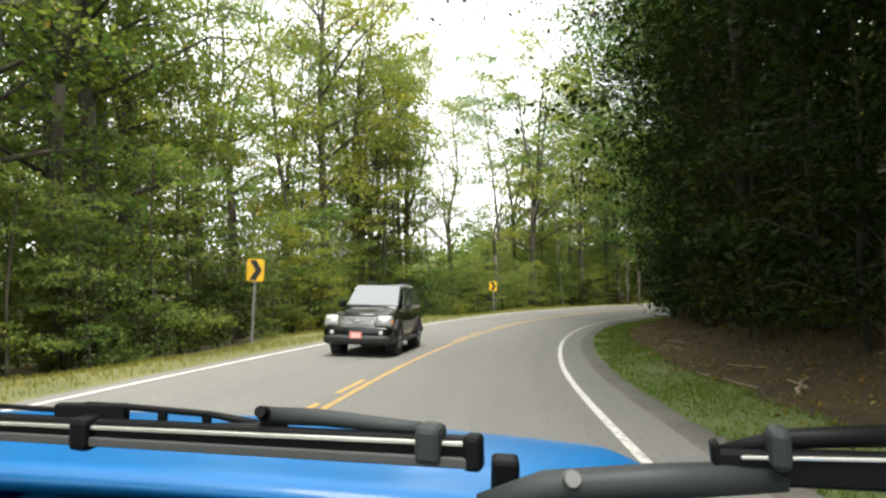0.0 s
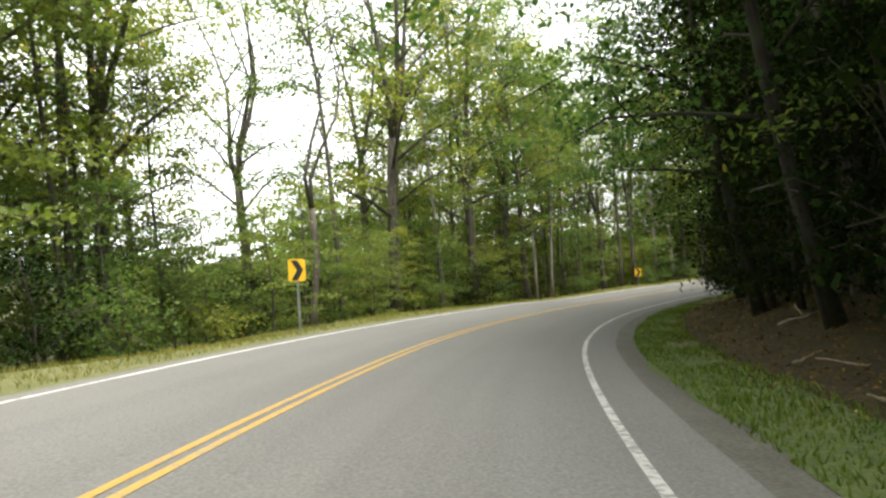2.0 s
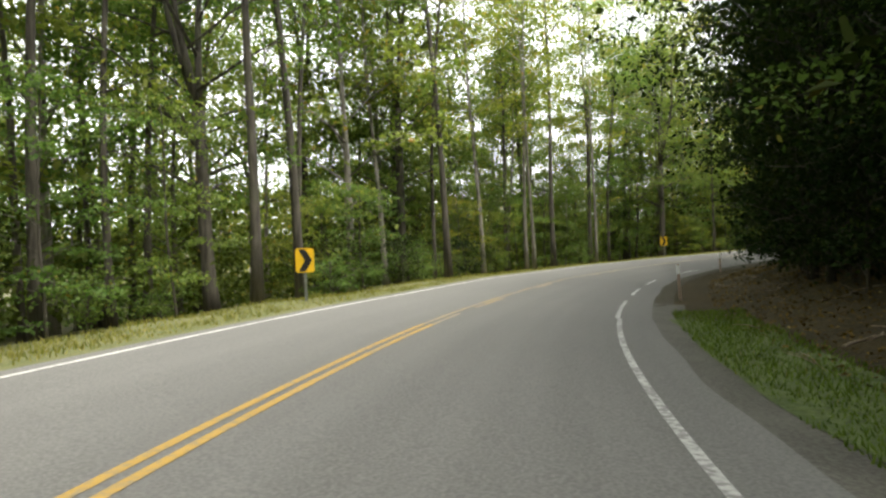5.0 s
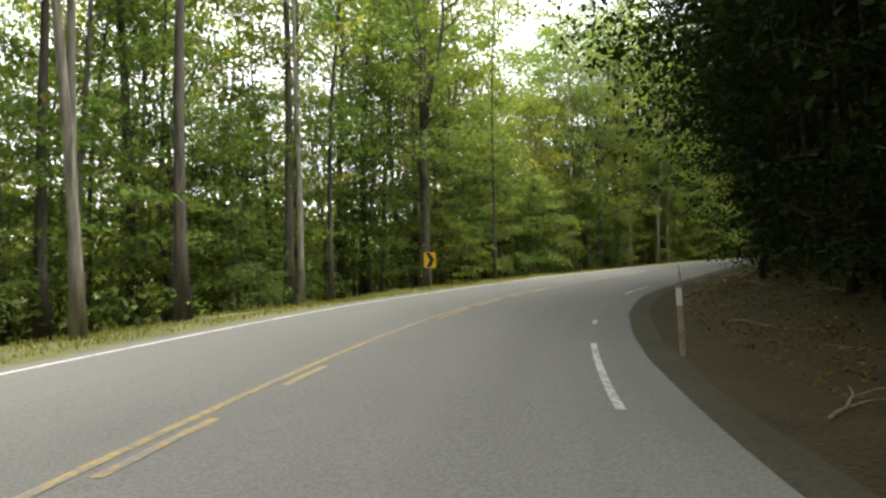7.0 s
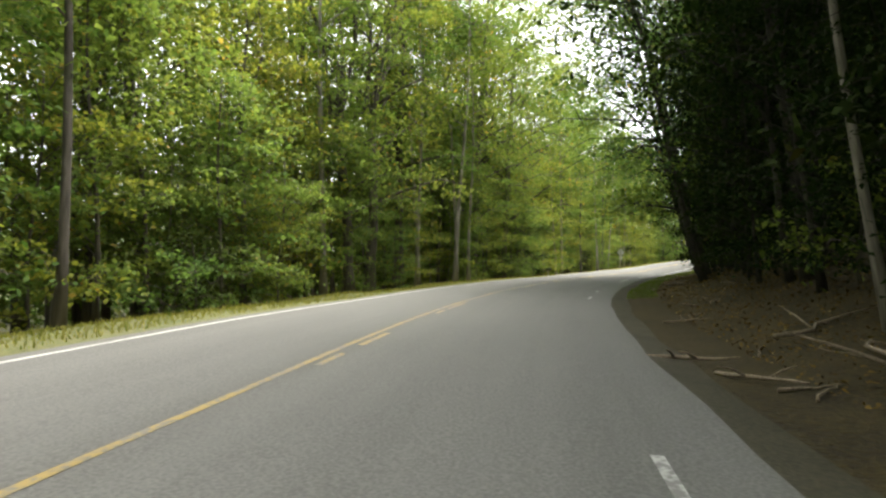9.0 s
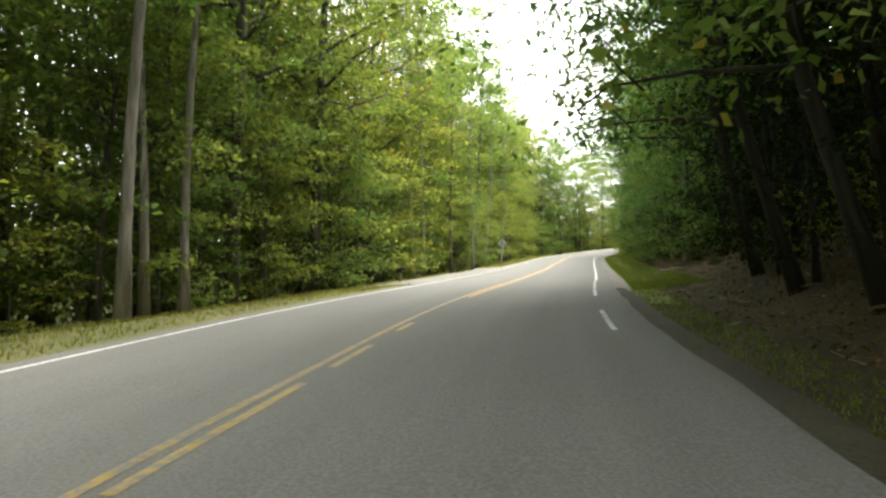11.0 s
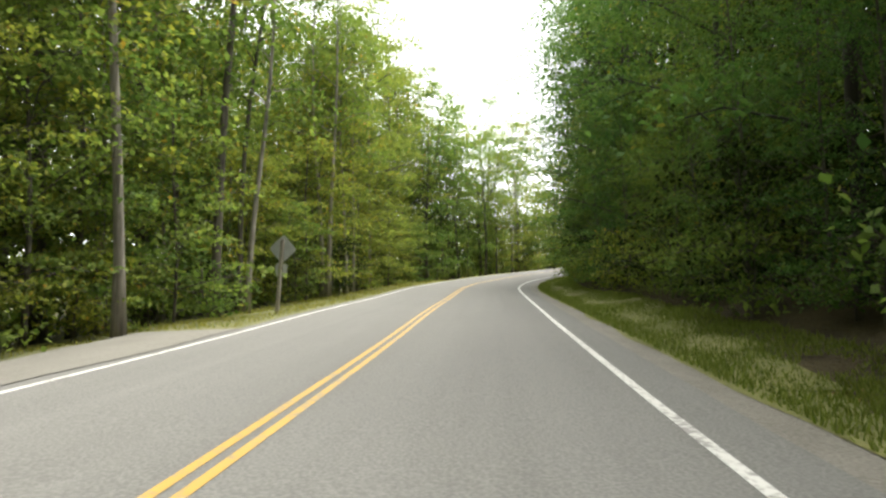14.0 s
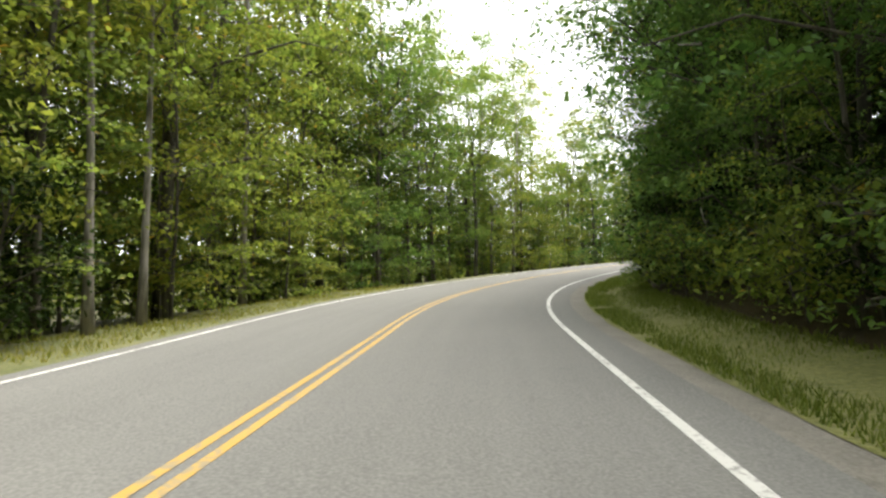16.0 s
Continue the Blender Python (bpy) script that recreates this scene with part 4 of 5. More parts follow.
# ---- fallen branches on the bank
def fallen_branch(s, d, turn, length, girth, seed, tilt=4.0):
    rnd = random.Random(seed)
    verts, faces = [], []
    pts = [Vector((length * (k / 5 - 0.5), rnd.uniform(-0.05, 0.05) * length, rnd.uniform(0, 0.03) * length + girth * 0.6)) for k in range(6)]
    tube(verts, faces, pts, [girth * (1 - 0.14 * k) for k in range(6)], 6)
    ob = new("fallen_branch", mesh_from("fallen_branch", verts, faces, STICK, True))
    ob.matrix_basis = Matrix.Translation(at(s, d, 0.0)) @ Euler((0, radians(-tilt), radians(heading(s) + turn))).to_matrix().to_4x4()
    tagged(ob, "bare broken branch lying on the leafy bank", "branch", "fallen branches")
    for k in range(2 if length > 0.9 else 0):
        v, f = [], []
        base = pts[2 + k]
        tip = base + Vector((rnd.uniform(-0.1, 0.3), rnd.choice((-1, 1)) * 0.3, 0.1)) * length
        tube(v, f, [base, base.lerp(tip, 0.5) + Vector((0, 0, 0.02)), tip], [girth * 0.5, girth * 0.35, girth * 0.12], 5)
        part("side_twig", mesh_from("side_twig", v, f, STICK, True), ob)
    return ob


for s, d, turn, length, girth in ((8.8, 6.1, 60, 0.9, 0.025), (9.6, 5.6, 120, 0.7, 0.02), (61.2, 5.7, -10, 1.5, 0.045), (63.0, 7.4, 40, 2.4, 0.05),
                                  (37.5, 7.2, 35, 1.6, 0.04), (115.6, 4.7, -60, 1.2, 0.035), (115.3, 6.0, 80, 3.4, 0.05), (116.8, 4.2, -30, 1.3, 0.04),
                                  (118.8, 6.4, 50, 2.6, 0.04), (135.3, 6.0, 75, 0.9, 0.05), (136.1, 5.6, 20, 0.6, 0.05), (132.8, 5.0, 85, 0.6, 0.06),
                                  (159.2, 5.9, 70, 2.2, 0.05), (158.4, 6.6, 20, 1.6, 0.04), (160.3, 6.4, 110, 1.4, 0.03), (109.0, 5.8, 10, 1.1, 0.03)):
    fallen_branch(s, d, turn, length, girth, int(s * 10))
for k in range(150):
    s, d = rng.uniform(2, 172), rng.uniform(5.0, 7.6)
    fallen_branch(s, d, rng.uniform(0, 180), rng.uniform(0.35, 1.1), rng.uniform(0.012, 0.03), 300 + k)


# ---- signs and posts
RUSTY = two_tone("rusty_steel", (0.2240, 0.1540, 0.1190), (0.4760, 0.3640, 0.2940), 5, 0.7, 0.2)


def chevron_sign(s, d, middle, turn=0.0, lean=0.0):
    """Yellow plate with a black arrowhead, on a steel channel post; middle: height of the plate over the road."""
    p = at(s, d, -0.02)
    z = station(s)[0][2] + middle - p.z
    root = new("chevron_sign")
    root.matrix_basis = Matrix.Translation(p) @ Euler((0, radians(lean), radians(heading(s) + turn))).to_matrix().to_4x4()
    tagged(root, "yellow chevron road sign with black arrow on steel post", "road sign", "chevron signs along the bend")
    part("post", bm_mesh("post", boxes((-0.03, 0.03, 0.012, 0.018, -0.4, z + 0.3), (-0.034, -0.026, 0.012, 0.045, -0.4, z + 0.3), (0.026, 0.034, 0.012, 0.045, -0.4, z + 0.3)), STEEL), root)
    bm = bmesh.new()
    box(bm, -0.25, 0.25, -0.004, 0.004, z - 0.33, z + 0.33)
    bmesh.ops.bevel(bm, geom=[e for e in bm.edges if abs(e.verts[0].co.y - e.verts[1].co.y) > 0.004], offset=0.035, segments=3, affect="EDGES")
    plate = part("plate", bm_mesh("plate", bm, SIGN_YELLOW), root, "yellow reflective plate")
    bm = bmesh.new()
    shape = ((-0.17, 0.30), (0.02, 0.30), (0.19, 0.0), (0.02, -0.30), (-0.17, -0.30), (0.0, 0.0))
    front = [bm.verts.new((x, -0.008, z + y)) for x, y in shape]
    back = [bm.verts.new((x, -0.0045, z + y)) for x, y in shape]
    for k in range(6):
        bm.faces.new((front[k], front[(k + 1) % 6], back[(k + 1) % 6], back[k]))
    bm.faces.new((front[0], front[1], front[2], front[5]))
    bm.faces.new((front[5], front[2], front[3], front[4]))
    part("arrow", bm_mesh("arrow", bm, SIGN_BLACK), plate, "black chevron arrow pointing along the bend")
    for dz in (-0.24, 0.24):
        bm = bmesh.new()
        bmesh.ops.create_cone(bm, cap_ends=True, segments=8, radius1=0.012, radius2=0.009, depth=0.012, matrix=Matrix.Translation((0, -0.012, z + dz)) @ Euler((radians(90), 0, 0)).to_matrix().to_4x4())
        part("bolt", bm_mesh("bolt", bm, STEEL), plate)
    return root


chevron_sign(17.1, -5.8, 2.27, 20, 4)
chevron_sign(41.3, -5.2, 1.93, 22, 0)
chevron_sign(76.6, -5.1, 1.2, 26, 0)
chevron_sign(110.0, -5.1, 1.24, 24, -1)


def delineator(s, d, high=0.95):
    root = new("delineator_post")
    root.matrix_basis = Matrix.Translation(at(s, d, -0.03)) @ Euler((radians(1.5), radians(-2), radians(heading(s)))).to_matrix().to_4x4()
    tagged(root, "thin roadside marker post with white reflective top", "marker post", "marker posts on the inner edge")
    part("post", bm_mesh("post", boxes((-0.03, 0.03, -0.006, 0.006, -0.3, high), (-0.035, -0.027, -0.006, 0.02, -0.3, high), (0.027, 0.035, -0.006, 0.02, -0.3, high)), RUSTY), root, "rusty brown-grey steel post")
    part("reflector", bm_mesh("reflector", boxes((-0.036, 0.036, -0.011, -0.0065, high - 0.26, high - 0.03), bevel=0.002), REFLECTOR), root, "white reflective strip")
    return root


for s, d in ((79.5, 4.4), (95.0, 4.3), (111.6, 4.5)):
    delineator(s, d)


def warning_sign_back(s, d, middle):
    p = at(s, d, -0.03)
    z = station(s)[0][2] + middle - p.z
    root = new("warning_sign")
    root.matrix_basis = Matrix.Translation(p) @ Euler((0, radians(4.0), radians(heading(s) - 6))).to_matrix().to_4x4()
    tagged(root, "bare metal back of a diamond warning sign on timber post", "road sign")
    part("post", bm_mesh("post", boxes((-0.05, 0.05, -0.05, 0.05, -0.4, z + 0.28), bevel=0.008), WOODPOST), root, "weathered grey timber post")
    for name, cz, half, turn in (("diamond_plate", z, 0.305, 45), ("lower_plate", z - 0.62, 0.19, 0)):
        bm = bmesh.new()
        box(bm, -half, half, 0.052, 0.058, -half, half)
        bmesh.ops.bevel(bm, geom=[e for e in bm.edges if abs(e.verts[0].co.y - e.verts[1].co.y) > 0.004], offset=0.04, segments=3, affect="EDGES")
        bmesh.ops.transform(bm, matrix=Matrix.Translation((0, 0, cz)) @ Euler((0, radians(turn), 0)).to_matrix().to_4x4(), verts=bm.verts[:])
        part(name, bm_mesh(name, bm, ALUMINIUM), root, "unpainted aluminium plate")
    return root


warning_sign_back(182.9, -4.5, 1.82)


def mailbox(s, d, up):
    p = at(s, d, -0.03)
    z = station(s)[0][2] + up - p.z
    root = new("mailbox")
    root.matrix_basis = Matrix.Translation(p) @ Euler((0, 0, radians(heading(s) + 78))).to_matrix().to_4x4()
    tagged(root, "black metal mailbox on a short wooden post", "mailbox")
    part("post", bm_mesh("post", boxes((-0.05, 0.05, -0.05, 0.05, -0.3, z - 0.11), bevel=0.006), WOODPOST), root)
    bm = bmesh.new()
    prof = [(-0.09, -0.11), (0.09, -0.11)] + [(0.09 * math.cos(a), 0.03 + 0.09 * math.sin(a)) for a in np.linspace(0, math.pi, 9)]
    ends = [[bm.verts.new((x, y, z + h)) for x, h in prof] for y in (-0.25, 0.25)]
    for k in range(len(prof)):
        n = (k + 1) % len(prof)
        bm.faces.new((ends[0][k], ends[0][n], ends[1][n], ends[1][k]))
    bm.faces.new(ends[0]), bm.faces.new(ends[1])
    body = part("box", bm_mesh("box", bm, SIGN_BLACK, False), root, "black arched sheet-metal box")
    part("flag", bm_mesh("flag", boxes((0.092, 0.1, -0.1, -0.07, z - 0.02, z + 0.16), (0.092, 0.1, -0.1, 0.0, z + 0.1, z + 0.16)), STEEL), body)
    return root


mailbox(159.2, -5.95, 0.42)


# ---- the oncoming car
CAR_PAINT = plain("dark_green_car_paint", (0.004, 0.006, 0.0055), 0.12, 0.2, 0.1)
CAR_TRIM = plain("dark_grey_plastic", (0.012, 0.013, 0.013), 0.55)
CHROME = plain("chrome", (0.62, 0.63, 0.64), 0.18, 0.95, 0.1)
TYRE = plain("tyre_rubber", (0.018, 0.018, 0.018), 0.85)
RIM = plain("alloy_rim", (0.20, 0.205, 0.21), 0.4, 0.8)
LAMP = plain("headlamp_lens", (0.62, 0.64, 0.64), 0.16, 0.5, 0.3)
AMBER = plain("amber_lens", (0.75, 0.33, 0.06), 0.2)
PLATE_RED = plain("red_plate", (0.62, 0.20, 0.17), 0.5)
PLATE_PALE = plain("pale_print", (0.75, 0.62, 0.58), 0.5)


def glass_material():
    m, n, l, b = material("car_glass", 0.05)
    b.inputs["Base Color"].default_value = (0.03, 0.04, 0.04, 1)
    b.inputs["Specular IOR Level"].default_value = 0.9
    b.inputs["IOR"].default_value = 2.1
    return m


CAR_GLASS = glass_material()


def lofted(name, mat, sections, bevel=0.0):
    """A closed rounded body through sections (y, half width low, half width high, z low, z high), along y."""
    bm = bmesh.new()
    rings = []
    for y, wl, wh, z0, z1 in sections:
        h, ring = z1 - z0, []
        for fx, fz in ((0.0, 0.0), (0.86, 0.0), (0.97, 0.10), (1.0, 0.30), (1.0, 0.55), (0.985, 0.78), (0.93, 0.93), (0.80, 0.985), (0.0, 1.0)):
            w = wl + (wh - wl) * fz
            ring.append((fx * w, z0 + h * fz))
        ring += [(-x, z) for x, z in ring[-2:0:-1]]
        rings.append([bm.verts.new((x, y, z)) for x, z in ring])
    n = len(rings[0])
    for a, b in zip(rings, rings[1:]):
        for k in range(n):
            bm.faces.new((a[k], a[(k + 1) % n], b[(k + 1) % n], b[k]))
    bm.faces.new(rings[0]), bm.faces.new(rings[-1])
    return bm_mesh(name, bm, mat, True)


def panel(name, mat, corners, thick=0.012):
    """A flat four-cornered pane with thickness, given its outer corners."""
    c = [Vector(v) for v in corners]
    nrm = (c[1] - c[0]).cross(c[3] - c[0]).normalized() * thick
    verts = c + [v - nrm for v in c]
    return mesh_from(name, verts, [(0, 1, 2, 3), (7, 6, 5, 4), (0, 4, 5, 1), (1, 5, 6, 2), (2, 6, 7, 3), (3, 7, 4, 0)], mat)


def wheel(parent, x, y, radius):
    bm = bmesh.new()
    bmesh.ops.create_cone(bm, cap_ends=True, segments=28, radius1=radius, radius2=radius, depth=0.24, matrix=Matrix.Translation((x, y, radius)) @ Euler((0, radians(90), 0)).to_matrix().to_4x4())
    bmesh.ops.bevel(bm, geom=[e for e in bm.edges if len(e.link_faces) == 2 and e.calc_face_angle() > 1.0], offset=0.04, segments=3, affect="EDGES")
    w = part("wheel", bm_mesh("tyre", bm, TYRE, False), parent, "black rubber tyre")
    out = 0.105 if x > 0 else -0.105
    bm = bmesh.new()
    for k in range(5):
        a = 2 * math.pi * k / 5
        m = Matrix.Translation((x + out, y, radius)) @ Euler((a, 0, 0)).to_matrix().to_4x4()
        bmesh.ops.create_cube(bm, size=1, matrix=m @ Matrix.Translation((0, 0, radius * 0.33)) @ Matrix.Diagonal((0.05, 0.075, radius * 0.56, 1)))
    bmesh.ops.create_cone(bm, cap_ends=True, segments=16, radius1=0.07, radius2=0.05, depth=0.07, matrix=Matrix.Translation((x + out, y, radius)) @ Euler((0, radians(90), 0)).to_matrix().to_4x4())
    part("rim", bm_mesh("rim", bm, RIM), w, "five-spoke silver alloy rim")
    return w


def oncoming_suv(s, d):
    """The nose of the car looks down -y of its own axes."""
    root = new("sport_utility_car")
    fore, side = (at(s + 4, d) - at(s, d)).normalized(), (at(s, d + 1) - at(s, d - 1)).normalized()
    up = side.cross(fore).normalized()
    m = Matrix((fore.cross(up), fore, up)).transposed().to_4x4()
    root.matrix_basis = Matrix.Translation(at(s, d, 0.0)) @ m @ Euler((0, 0, radians(2))).to_matrix().to_4x4() @ Matrix.Scale(1 / UNIT, 4) @ Matrix.Diagonal((0.95, 1.0, 1.09, 1))
    tagged(root, "dark green sport utility car with chrome grille on the road", "car")
    part("body", lofted("body", CAR_PAINT, [(-0.02, 0.74, 0.66, 0.50, 0.88), (0.03, 0.84, 0.76, 0.42, 0.95), (0.18, 0.90, 0.84, 0.34, 1.02), (0.55, 0.915, 0.86, 0.32, 1.075), (1.1, 0.92, 0.87, 0.32, 1.12),
                                            (1.5, 0.92, 0.87, 0.32, 1.145), (3.0, 0.92, 0.88, 0.32, 1.15), (4.4, 0.92, 0.88, 0.34, 1.15), (4.66, 0.90, 0.86, 0.40, 1.14), (4.76, 0.82, 0.78, 0.52, 1.10)]), root, "dark green lacquered body")
    part("cabin", lofted("cabin", CAR_PAINT, [(1.36, 0.80, 0.76, 1.04, 1.12), (1.6, 0.85, 0.78, 1.05, 1.27), (2.1, 0.86, 0.74, 1.05, 1.68), (2.35, 0.86, 0.73, 1.05, 1.745), (3.0, 0.86, 0.73, 1.05, 1.775), (4.2, 0.86, 0.73, 1.05, 1.75),
                                              (4.5, 0.85, 0.73, 1.05, 1.68), (4.68, 0.82, 0.72, 1.05, 1.30)]), root)
    part("bonnet_bulge", lofted("bonnet_bulge", CAR_PAINT, [(0.10, 0.46, 0.40, 0.90, 1.0), (0.5, 0.54, 0.46, 0.98, 1.09), (1.0, 0.58, 0.50, 1.02, 1.14), (1.42, 0.62, 0.54, 1.05, 1.165)]), root)
    part("windscreen", panel("windscreen", CAR_GLASS, ((-0.75, 1.43, 1.19), (0.75, 1.43, 1.19), (0.655, 2.085, 1.70), (-0.655, 2.085, 1.70))), root, "pale sky mirrored in the windscreen")
    for sx in (-1, 1):
        for y0, y1, x1, x2 in ((1.78, 2.62, 2.24, 2.62), (2.70, 3.42, 2.70, 3.42), (3.50, 4.36, 3.50, 4.26)):
            c = [(sx * 0.838, y0, 1.20), (sx * 0.838, y1, 1.20), (sx * 0.735, x2, 1.63), (sx * 0.735, x1, 1.63)]
            part("side_window", panel("side_window", CAR_GLASS, c if sx < 0 else c[::-1]), root)
        part("headlamp", lofted("headlamp", LAMP, [(-0.05, 0.17, 0.15, 0.75, 0.90), (-0.01, 0.21, 0.19, 0.72, 0.95), (0.12, 0.225, 0.205, 0.71, 0.97), (0.30, 0.225, 0.20, 0.73, 0.97)]), root, "bright clear wrap-round headlamp", Matrix.Translation((sx * 0.70, 0, 0)))
        part("indicator", bm_mesh("indicator", boxes((sx * 0.90 - 0.02, sx * 0.90 + 0.026, 0.05, 0.20, 0.78, 0.88), bevel=0.012), AMBER), root, "amber indicator lens")
        part("fog_lamp", bm_mesh("fog_lamp", boxes((sx * 0.66 - 0.05, sx * 0.66 + 0.05, -0.135, -0.05, 0.53, 0.62), bevel=0.015), LAMP), root)
        part("mirror", bm_mesh("mirror", boxes((sx * 1.0 - 0.10, sx * 1.0 + 0.10, 1.66, 1.80, 1.12, 1.29), bevel=0.035, seg=2), CAR_PAINT), root)
        part("roof_rail", bm_mesh("roof_rail", boxes((sx * 0.58 - 0.02, sx * 0.58 + 0.02, 2.5, 4.3, 1.78, 1.82), bevel=0.01), CAR_TRIM), root)
        part("running_board", bm_mesh("running_board", boxes((sx * 0.93 - 0.07, sx * 0.93 + 0.07, 1.45, 3.3, 0.32, 0.39), bevel=0.015), CAR_TRIM), root)
        for y in (0.92, 3.78):
            bm = bmesh.new()
            hoops = []
            for k in range(13):
                a = math.pi * k / 12
                hoops.append([bm.verts.new((sx * x, y + rr * math.cos(a), 0.38 + rr * math.sin(a))) for x, rr in ((0.86, 0.41), (0.95, 0.41), (0.96, 0.44), (0.93, 0.49), (0.86, 0.49))])
            for p0, p1 in zip(hoops, hoops[1:]):
                for k in range(5):
                    bm.faces.new((p0[k], p0[(k + 1) % 5], p1[(k + 1) % 5], p1[k]))
            bm.faces.new(hoops[0]), bm.faces.new(hoops[-1])
            part("wheel_arch", bm_mesh("wheel_arch", bm, CAR_TRIM), root, "grey plastic wheel arch trim")
            well = bmesh.new()
            bmesh.ops.create_cone(well, cap_ends=True, segments=24, radius1=0.43, radius2=0.43, depth=0.3, matrix=Matrix.Translation((sx * 0.785, y, 0.40)) @ Euler((0, radians(90), 0)).to_matrix().to_4x4())
            part("wheel_well", bm_mesh("wheel_well", well, TYRE), root, "black wheel well")
            wheel(root, sx * 0.83, y, 0.38)
        for y in (2.66, 3.46):
            part("door_handle", bm_mesh("door_handle", boxes((sx * 0.945 - 0.02, sx * 0.945 + 0.02, y - 0.16, y - 0.04, 0.96, 1.0), bevel=0.008), CAR_TRIM), root)
    bm = bmesh.new()
    outline, inset = ((-0.55, 0.95), (-0.45, 0.69), (0.45, 0.69), (0.55, 0.95)), ((-0.49, 0.95), (-0.41, 0.745), (0.41, 0.745), (0.49, 0.95))
    rows = [[bm.verts.new((x, y, z)) for x, z in ring] for ring, y in ((outline, 0.10), (outline, -0.07), (inset, -0.075), (inset, 0.10))]
    for a, b in zip(rows, rows[1:] + rows[:1]):
        for k in range(3):
            bm.faces.new((a[k], a[k + 1], b[k + 1], b[k]))
    for k in (0, 3):
        bm.faces.new([row[k] for row in rows])
    grille = part("grille", bm_mesh("grille", bm, CHROME), root, "chrome grille surround")
    part("grille_back", bm_mesh("grille_back", boxes((-0.44, 0.44, -0.015, 0.08, 0.73, 0.94)), CAR_TRIM), grille)
    for z, half in ((0.775, 0.42), (0.82, 0.44), (0.865, 0.455), (0.91, 0.47)):
        part("grille_bar", bm_mesh("grille_bar", boxes((-half, half, -0.045, 0.05, z - 0.010, z + 0.010), bevel=0.004), CHROME), grille)
    part("badge", bm_mesh("badge", boxes((-0.08, 0.08, -0.062, -0.046, 0.815, 0.87), bevel=0.02, seg=2), CHROME), grille, "plain oval badge")
    part("front_bumper", lofted("front_bumper", CAR_PAINT, [(-0.12, 0.72, 0.72, 0.46, 0.68), (-0.07, 0.86, 0.86, 0.42, 0.71), (0.02, 0.93, 0.93, 0.40, 0.73), (0.48, 0.945, 0.945, 0.40, 0.72)]), root, "dark lacquered bumper")
    part("bumper_valance", lofted("bumper_valance", CAR_TRIM, [(-0.145, 0.74, 0.74, 0.36, 0.50), (-0.09, 0.88, 0.88, 0.31, 0.52), (0.02, 0.935, 0.935, 0.29, 0.53), (0.46, 0.95, 0.95, 0.31, 0.53)]), root, "dark grey plastic lower bumper")
    part("rear_bumper", lofted("rear_bumper", CAR_TRIM, [(4.4, 0.94, 0.94, 0.36, 0.64), (4.8, 0.90, 0.90, 0.38, 0.62), (4.88, 0.8, 0.8, 0.42, 0.6)]), root)
    plate = part("number_plate", bm_mesh("number_plate", boxes((-0.16, 0.16, -0.168, -0.144, 0.44, 0.59), bevel=0.004), PLATE_RED), root, "reddish front plate")
    for z in (0.485, 0.54):
        part("print_bar", bm_mesh("print_bar", boxes((-0.12, 0.12, -0.172, -0.1685, z - 0.015, z + 0.015)), PLATE_PALE), plate)
    for sx in (-0.35, 0.35):
        part("wiper", bm_mesh("wiper", boxes((sx - 0.28, sx + 0.28, 1.44, 1.465, 1.185, 1.205)), CAR_TRIM), root)
    return root


oncoming_suv(13.15, -1.23)


# ---- the blue car that the ride begins in: bonnet, wipers and the edge of its dashboard
def lacquer(name, col):
    m, n, l, b = material(name, 0.42, 0.0)
    b.inputs["Specular IOR Level"].default_value = 0.2
    dust = noise_node(n, l, 3, 5)
    l.new(ramp(n, l, dust, [(0.35, col), (0.75, tuple(c * 0.85 + 0.010 for c in col))]), b.inputs["Base Color"])
    b.inputs["Coat Weight"].default_value, b.inputs["Coat Roughness"].default_value = 0.3, 0.08
    return m


BLUE = lacquer("blue_car_paint", (0.002, 0.125, 0.36))
WIPER_GREY = plain("weathered_grey_wiper_arm", (0.036, 0.043, 0.043), 0.5, 0.1, 0.3, 0.25)
WIPER_BLACK = plain("black_wiper_plastic", (0.006, 0.0065, 0.007), 0.5, 0.0, 0.3, 0.12)
RUBBER = plain("grey_wiper_rubber", (0.06, 0.063, 0.062), 0.6)
BRIGHT = plain("bright_steel_strip", (0.75, 0.74, 0.66), 0.25, 0.7, 0.1)
DASH = two_tone("grey_dashboard_grain", (0.05, 0.058, 0.055), (0.085, 0.095, 0.09), 8, 0.7, 0.4, 90)


def rod(name, mat, parent, pts, radii, label="", sides=8):
    v, f = [], []
    tube(v, f, pts, radii, sides)
    return part(name, mesh_from(name, v, f, mat, True), parent, label)


def slab(name, mat, parent, a, b, deep, high, label=""):
    """A straight bar from a to b, of the given depth (along the car) and height."""
    a, b = Vector(a), Vector(b)
    ax = (b - a).normalized()
    up = Vector((0, 0, 1))
    up = (up - ax * up.dot(ax)).normalized()
    fw = up.cross(ax).normalized()
    m = Matrix((ax, fw, up)).transposed().to_4x4()
    m.translation = (a + b) / 2
    bm = boxes((-(b - a).length / 2, (b - a).length / 2, -deep / 2, deep / 2, -high / 2, high / 2), bevel=min(deep, high) * 0.22, seg=2)
    bmesh.ops.transform(bm, matrix=m, verts=bm.verts[:])
    return part(name, bm_mesh(name, bm, mat), parent, label)


